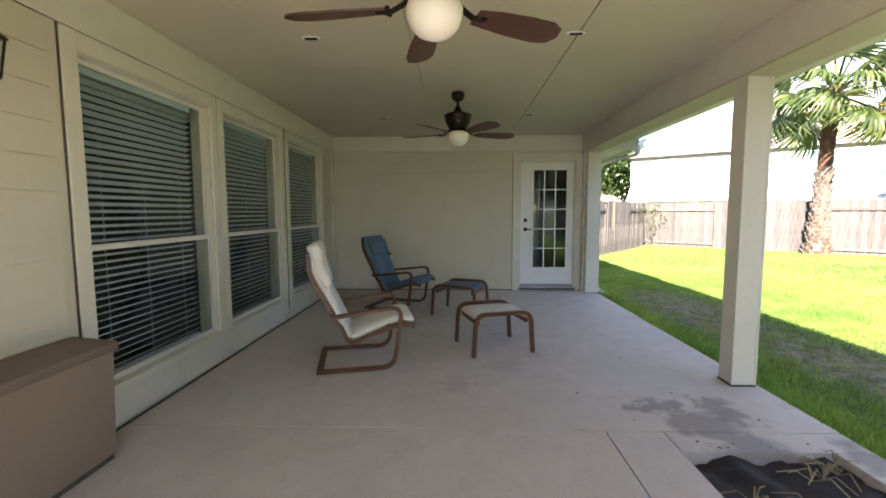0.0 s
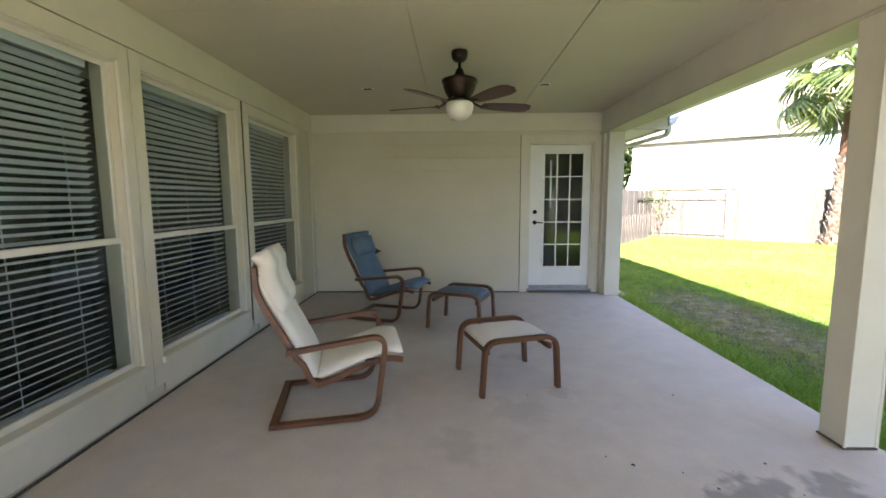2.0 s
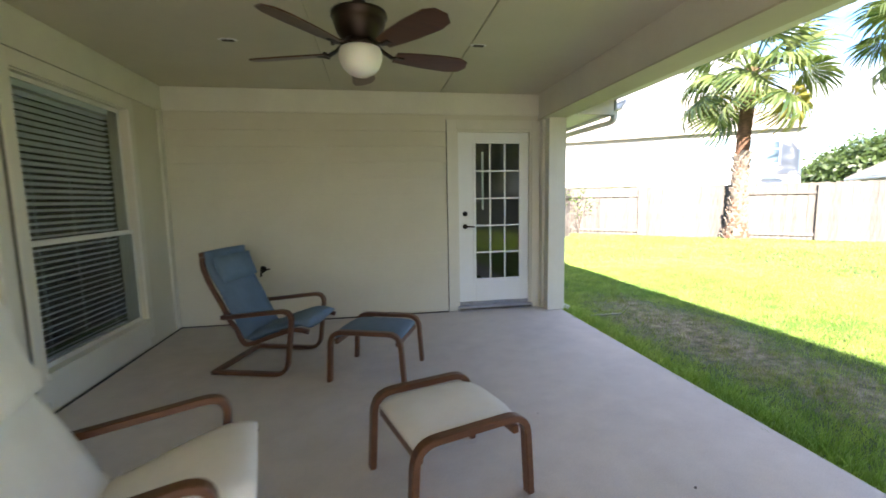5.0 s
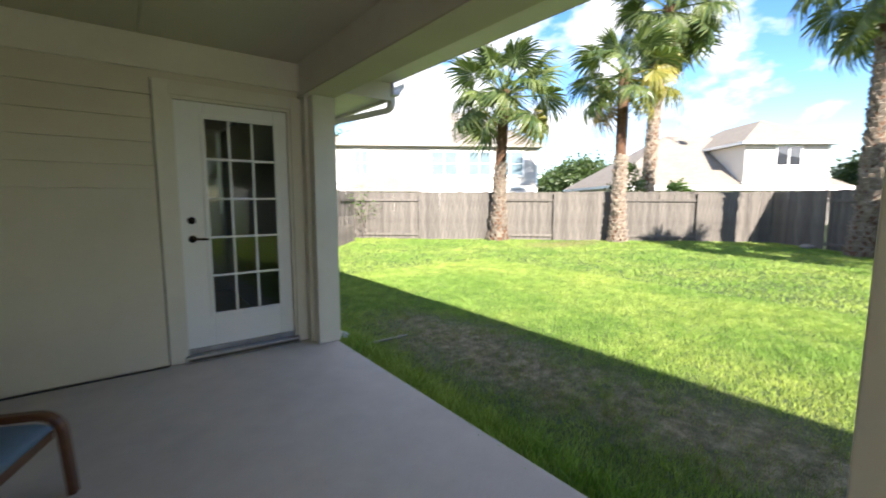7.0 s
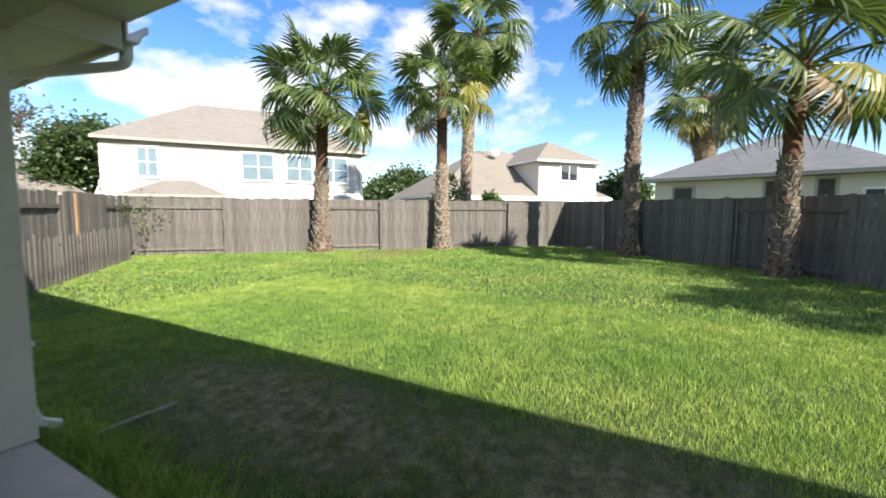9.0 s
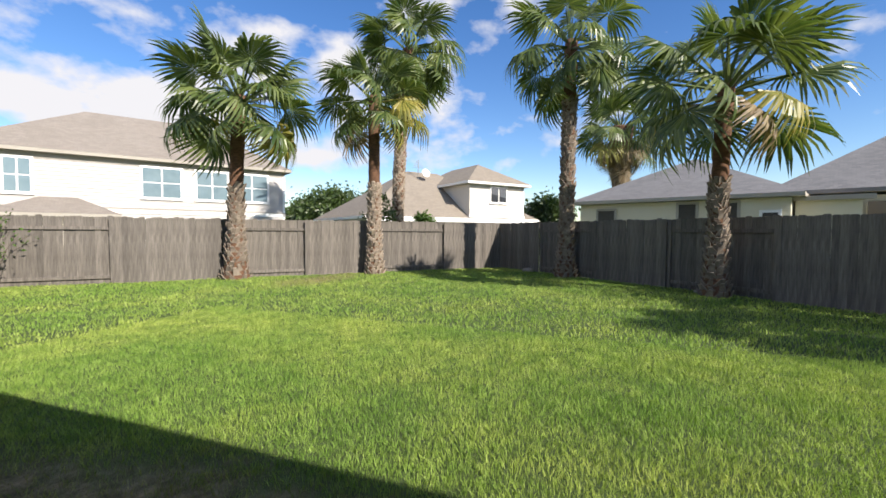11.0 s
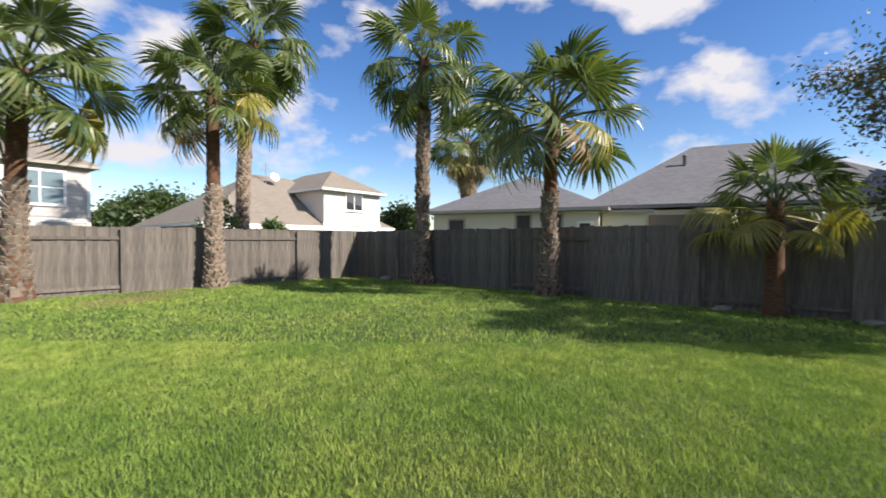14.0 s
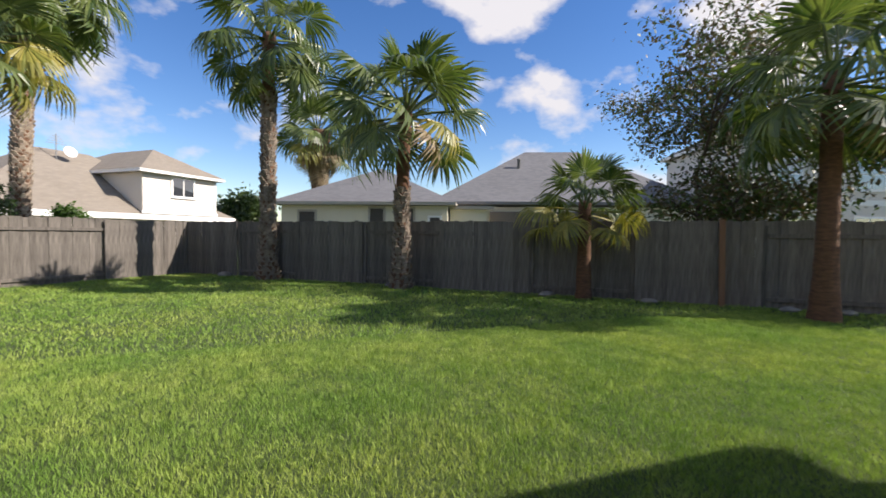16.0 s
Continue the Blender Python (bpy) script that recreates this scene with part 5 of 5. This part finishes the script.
def house_window(ob, x0, x1, z0, z1, y, cols=2, mat=None, frame_mat=None, split=True):
    w = part("window", box(x0 - 0.09, x1 + 0.09, y - 0.07, y - 0.032, z0 - 0.09, z1 + 0.09, 0.01), frame_mat or M_WHITE, ob)
    step = (x1 - x0) / cols
    for k in range(cols):
        a, b = x0 + step * k + 0.04, x0 + step * (k + 1) - 0.04
        rows = ((z0 + 0.03, (z0 + z1) / 2 - 0.03), ((z0 + z1) / 2 + 0.03, z1 - 0.03)) if split else ((z0 + 0.03, z1 - 0.03),)
        for c, d in rows:
            part("pane", box(a, b, y - 0.078, y - 0.071, c, d), mat or M_GLASS_DARK, w)
    part("sill", box(x0 - 0.12, x1 + 0.12, y - 0.12, y - 0.071, z0 - 0.13, z0 - 0.091), frame_mat or M_WHITE, w)


def white_house():
    ob = tagged(new("house"), "two-storey white lap-sided house, grey-brown hip roof", "house", "neighbour houses")
    ob.matrix_world = frame_of((13.6, 32.8, GROUND), (0.833, -0.553))
    part("wall", box(0, 15.5, 0, 9.5, 0, 5.5), M_H1, ob)
    siding_front(ob, 0, 15.5, 0, 2.75, 5.2, M_H1)
    siding_front(ob, 0, 15.5, 0, 0.1, 2.4, M_H1)
    part("belt_board", box(-0.03, 15.53, -0.06, -0.031, 2.42, 2.72), M_WHITE, ob)
    # Thin darker strip: the belt's shadow line done in colour
    part("belt_painted_shadow", box(-0.03, 15.53, -0.075, -0.061, 2.66, 2.72), M_SOFFIT, ob)
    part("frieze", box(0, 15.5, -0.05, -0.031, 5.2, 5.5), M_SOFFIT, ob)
    part("corner_board", box(15.38, 15.54, -0.06, -0.0315, 0, 5.2), M_WHITE, ob)
    part("corner_board", box(-0.04, 0.12, -0.06, -0.0315, 0, 5.2), M_WHITE, ob)
    roof_faces(hip(0, 15.5, 0, 9.5, 5.66, 8.9), M_ROOF_BROWN, "roof", ob)
    eaves(ob, 0, 15.5, 0, 9.5, 5.66, M_SOFFIT)
    for x0, x1 in ((1.75, 2.8), (7.45, 9.4), (10.2, 11.95), (12.4, 14.4)):
        house_window(ob, x0, x1, 3.4, 5.14, 0, 2, M_GLASS_PALE)
    for x0, x1 in ((6.9, 9.3), (10.2, 12.0), (12.6, 14.6)):
        house_window(ob, x0, x1, 0.9, 2.1, 0)
    part("porch_wall", box(1.5, 6.2, -1.6, -0.05, 0, 2.2), M_H3, ob)
    roof_faces(hip(1.5, 6.2, -1.8, 1.4, 2.3, 3.2, 0.3)[0:1] + hip(1.5, 6.2, -1.8, 1.4, 2.3, 3.2, 0.3)[2:], M_ROOF_BROWN, "porch_roof", ob)
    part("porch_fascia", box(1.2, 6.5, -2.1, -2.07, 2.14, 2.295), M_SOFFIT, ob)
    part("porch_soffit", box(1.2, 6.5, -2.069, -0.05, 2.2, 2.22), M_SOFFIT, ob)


white_house()


def dormer_house():
    ob = tagged(new("house"), "beige house with tan hip roof and upper-storey bay", "house", "neighbour houses")
    ob.matrix_world = frame_of((33.24, 13.26, GROUND), (0.78, -0.63))
    part("wall", box(-7.8, 6.4, -0.3, 11, 0, 2.4), M_H2, ob)
    roof_faces(hip(-7.8, 6.4, -0.3, 11, 2.5, 6.5, 0.5), M_ROOF_TAN, "roof", ob)
    eaves(ob, -7.8, 6.4, -0.3, 11, 2.5, M_WHITE, 0.5)
    part("white_trim", box(-8.1, 6.9, -0.87, -0.801, 2.18, 2.44), M_WHITE, ob)
    part("bay_wall", box(0, 5.2, -0.75, 7, 2.3, 5.2), M_H2, ob)
    siding_front(ob, 0, 5.2, -0.75, 2.75, 5.0, M_H2)
    part("bay_skirt", box(-0.1, 5.3, -0.85, -0.782, 2.55, 2.75), M_WHITE, ob)
    part("bay_side_siding", box(-0.03, -0.001, -0.75, 7, 2.8, 5.0), M_H2, ob)
    roof_faces(hip(0, 5.2, -0.75, 8.5, 5.22, 7.0, 0.45), M_ROOF_TAN, "bay_roof", ob)
    eaves(ob, 0, 5.2, -0.75, 8.5, 5.22, M_WHITE, 0.45)
    house_window(ob, 1.9, 3.45, 3.75, 4.95, -0.75, 2, None, None, False)
    part("corner_board", box(5.08, 5.23, -0.81, -0.7815, 2.75, 5.05), M_WHITE, ob)
    a = group_base("roof_aerial", ob.matrix_world @ pose(-1.7, 4.2, 5.7), "dish and aerial on tan shingle roof", "aerial")
    part("mast", sweep([(0, 0, -0.3), (0, 0, 1.6)], 0.05, 0.05), M_METAL, a)
    for k in range(4):
        part("element", sweep([(-0.5 + 0.1 * k, 0, 1.0 + 0.15 * k), (0.5 - 0.1 * k, 0, 1.0 + 0.15 * k)], 0.03, 0.03), M_METAL, a)
    part("dish", lathe([(0.02, 0.0), (0.22, 0.05), (0.36, 0.14), (0.37, 0.15), (0.22, 0.07), (0.02, 0.02)], 18, pose(0.5, -0.3, 0.5, 70)), M_WHITE, a, "white satellite dish", True)


dormer_house()


def cream_house():
    ob = tagged(new("house"), "single-storey cream house with grey shingle roof", "house", "neighbour houses")
    ob.matrix_world = frame_of((29.2, 4.9, GROUND), (-0.396, -0.918))
    part("wall", box(0, 9.9, 0.4, 11, 0, 3.1), M_H3, ob)
    siding_front(ob, 0, 9.9, 0.4, 0.1, 3.0, M_H3)
    roof_faces(hip(0, 9.9, 0.4, 11, 3.3, 6.0, 0.5), M_ROOF_GREY, "roof", ob)
    eaves(ob, 0, 9.9, 0.4, 11, 3.3, M_SOFFIT, 0.5)
    for x0, x1, z0, z1 in ((1.1, 2.1, 1.5, 2.75), (5.35, 6.2, 1.5, 2.95), (7.3, 7.95, 1.5, 2.95)):
        house_window(ob, x0, x1, z0, z1, 0.37, 1, M_SCREEN, M_SOFFIT, False)
    house_window(ob, 8.85, 9.5, 1.9, 2.45, 0.37, 1, M_SCREEN, M_WHITE, False)
    part("wing_wall", box(10.0, 25, 2.6, 13, 0, 3.2), M_H3, ob)
    part("wing_gable_wall", box(10.0, 12.2, 1.2, 2.59, 0, 3.0), M_H3, ob)
    part("wing_ledge", box(9.9, 12.6, 0.9, 1.19, 2.95, 3.15), M_SOFFIT, ob)
    # Dark slab on the wall: a recess's shade put in as colour
    part("wing_recess_shade", box(12.4, 20, 2.3, 2.59, 0.5, 2.9), M_DARKWALL, ob)
    roof_faces(hip(9.2, 25, 2.6, 14.5, 3.5, 7.7, 0.5), M_ROOF_GREY, "wing_roof", ob)
    eaves(ob, 9.6, 25, 2.6, 14.5, 3.5, M_PIPE, 0.5)
    for x, y, z, hh in ((14.5, 6.2, 5.5, 1.3), (6.6, 3.6, 4.9, 0.25), (11.8, 6.4, 5.4, 0.2)):
        part("roof_vent", lathe([(0.13, 0), (0.11, 0.05), (0.10, hh - 0.1), (0.14, hh - 0.09), (0.14, hh), (0.02, hh + 0.02)], 12, pose(x, y, z)), M_PIPE, ob, "", True)


cream_house()


def far_house():
    ob = tagged(new("house"), "two-storey pale grey house behind trees", "house", "neighbour houses")
    ob.matrix_world = frame_of((19.6, -20.0, GROUND), (-0.35, -0.94))
    part("wall", box(0, 14, 0, 9, 0, 7.2), M_H2, ob)
    siding_front(ob, 0, 14, 0, 0.1, 7.0, M_H2)
    roof_faces(hip(0, 14, 0, 9, 7.4, 10.2), M_ROOF_GREY, "roof", ob)
    eaves(ob, 0, 14, 0, 9, 7.4, M_WHITE)
    part("belt_board", box(-0.03, 14.03, -0.06, -0.031, 3.3, 3.6), M_WHITE, ob)
    for x0, x1 in ((1.6, 3.0), (6.0, 7.6), (10.0, 11.6)):
        house_window(ob, x0, x1, 4.2, 5.9, 0)
        house_window(ob, x0, x1, 1.0, 2.6, 0)


far_house()


def brown_house():
    ob = tagged(new("house"), "low brown house with brown shingle roof", "house", "neighbour houses")
    ob.matrix_world = frame_of((5.5, 44.0, GROUND), (0.9, -0.43))
    part("wall", box(0, 10.5, 0, 8, 0, 2.4), M_DARKWALL, ob)
    siding_front(ob, 0, 10.5, 0, 0.1, 2.3, M_DARKWALL)
    roof_faces(hip(0, 10.5, 0, 8, 2.5, 5.2), M_ROOF_BROWN, "roof", ob)
    eaves(ob, 0, 10.5, 0, 8, 2.5, M_SOFFIT)
    house_window(ob, 6.5, 8.0, 1.0, 2.1, 0)


brown_house()

# stones at the foot of the fence
for k, (x, y, s) in enumerate(((10.0, -3.6, 0.13), (8.3, -5.55, 0.13), (7.7, -6.3, 0.13), (11.5, -1.9, 0.16), (14.2, 1.25, 0.13), (14.45, 1.4, 0.11), (18.5, 6.2, 0.2))):
    bm = bmesh.new()
    bmesh.ops.create_icosphere(bm, subdivisions=2, radius=1)
    for v in bm.verts:
        v.co *= 1 + 0.25 * noise.noise(v.co * 1.3 + Vector((k * 7, 0, 0)))
        v.co = Vector((v.co.x * s * 1.5, v.co.y * s, max(v.co.z, -0.5) * s * 0.5 + s * 0.2))
    ob = part("edging_stone", bm, M_STONE, None, "", True)
    ob.matrix_world = pose(x, y, GROUND - 0.01, 0, 0, 50 + 20 * k)
    tagged(ob, "flat pale stone lying at fence foot", "stone", "edging stones")


# ---- grass ----
def grass(name, x0, x1, y0, y1, count, h0, h1, w, seed, label, keep=None):
    rng = np.random.default_rng(seed)
    p = rng.uniform((x0, y0), (x1, y1), size=(count, 2))
    if keep:
        p = p[keep(p[:, 0], p[:, 1])]
    n = len(p)
    z = np.array([GROUND - 0.025 + 0.03 * noise.noise((a * 0.35, b * 0.35, 0.3)) for a, b in p])
    clump = np.array([noise.noise((a * 1.4, b * 1.4, 2.0)) for a, b in p])
    a = rng.uniform(0, 2 * np.pi, n)
    h = rng.uniform(h0, h1, n) * (1 + 0.35 * clump)
    lean = rng.uniform(0.15, 0.9, n) * h
    b = a + rng.uniform(-1.5, 1.5, n)
    c, s = np.cos(a) * w / 2, np.sin(a) * w / 2
    lx, ly = np.cos(b) * lean, np.sin(b) * lean
    base = np.stack([p[:, 0], p[:, 1], z], 1)
    side = np.stack([c, s, 0 * c], 1)
    mid = base + np.stack([lx * 0.35, ly * 0.35, h * 0.6], 1)
    tip = base + np.stack([lx, ly, h], 1)
    v = np.stack([base - side, base + side, mid + side * 0.8, mid - side * 0.8, tip], 1).reshape(-1, 3)
    i = np.arange(n)[:, None] * 5
    quads = (i + [0, 1, 2, 3]).tolist()
    tris = (i + [3, 2, 4]).tolist()
    me = bpy.data.meshes.new(name)
    me.from_pydata(v.tolist(), [], quads + tris)
    me.materials.append(M_GRASS)
    ob = new(name, me)
    return tagged(ob, label, "grass", kind="stuff")


def right_of_fence(x, y):
    # inside the yard: yard side of both fences
    f1 = (x - NW[0]) * (NE[1] - NW[1]) - (y - NW[1]) * (NE[0] - NW[0])
    f2 = (x - NE[0]) * (SE[1] - NE[1]) - (y - NE[1]) * (SE[0] - NE[0])
    return (f1 > 0.5) & (f2 > 0.5)


def worn(x, y):
    """Bare patches lose most of their blades."""
    rnd = np.abs(np.sin(x * 12.9898 + y * 78.233) * 43758.5453) % 1
    d = ((x - 3.75) / 0.8) ** 2 + ((y - 5.7) / 2.1) ** 2
    d2 = ((x - 4.0) / 0.65) ** 2 + ((y - 3.3) / 1.6) ** 2
    # surviving tufts between the dead patches
    tuft = np.sin(x * 7.1 + 1.3 * np.sin(y * 5.3)) * np.sin(y * 6.3 + 1.7 * np.sin(x * 4.1)) + 0.5 * np.sin(x * 17 + y * 13) * np.sin(y * 19 - x * 11)
    dens = np.clip(np.minimum(d, d2) - 0.15 + 0.6 * np.clip(tuft, -0.2, 1), 0.16, 1)
    return (rnd < dens) & right_of_fence(x, y)


grass("grass", 2.56, 8.6, -5.0, 10.6, 430000, 0.028, 0.064, 0.0042, 41, "short green lawn grass", worn)
grass("grass_far", 2.6, 19.8, -7.5, 18.2, 270000, 0.035, 0.075, 0.011, 42, "short green lawn grass", lambda x, y: right_of_fence(x, y) & ((x > 8.6) | (y > 10.6) | (y < -5.0)) & (y < 9.2 + 1.15 * x))
grass("grass_edge", 2.56, 2.85, -2.5, 7.0, 9000, 0.09, 0.20, 0.007, 43, "longer unmown grass along slab edge")
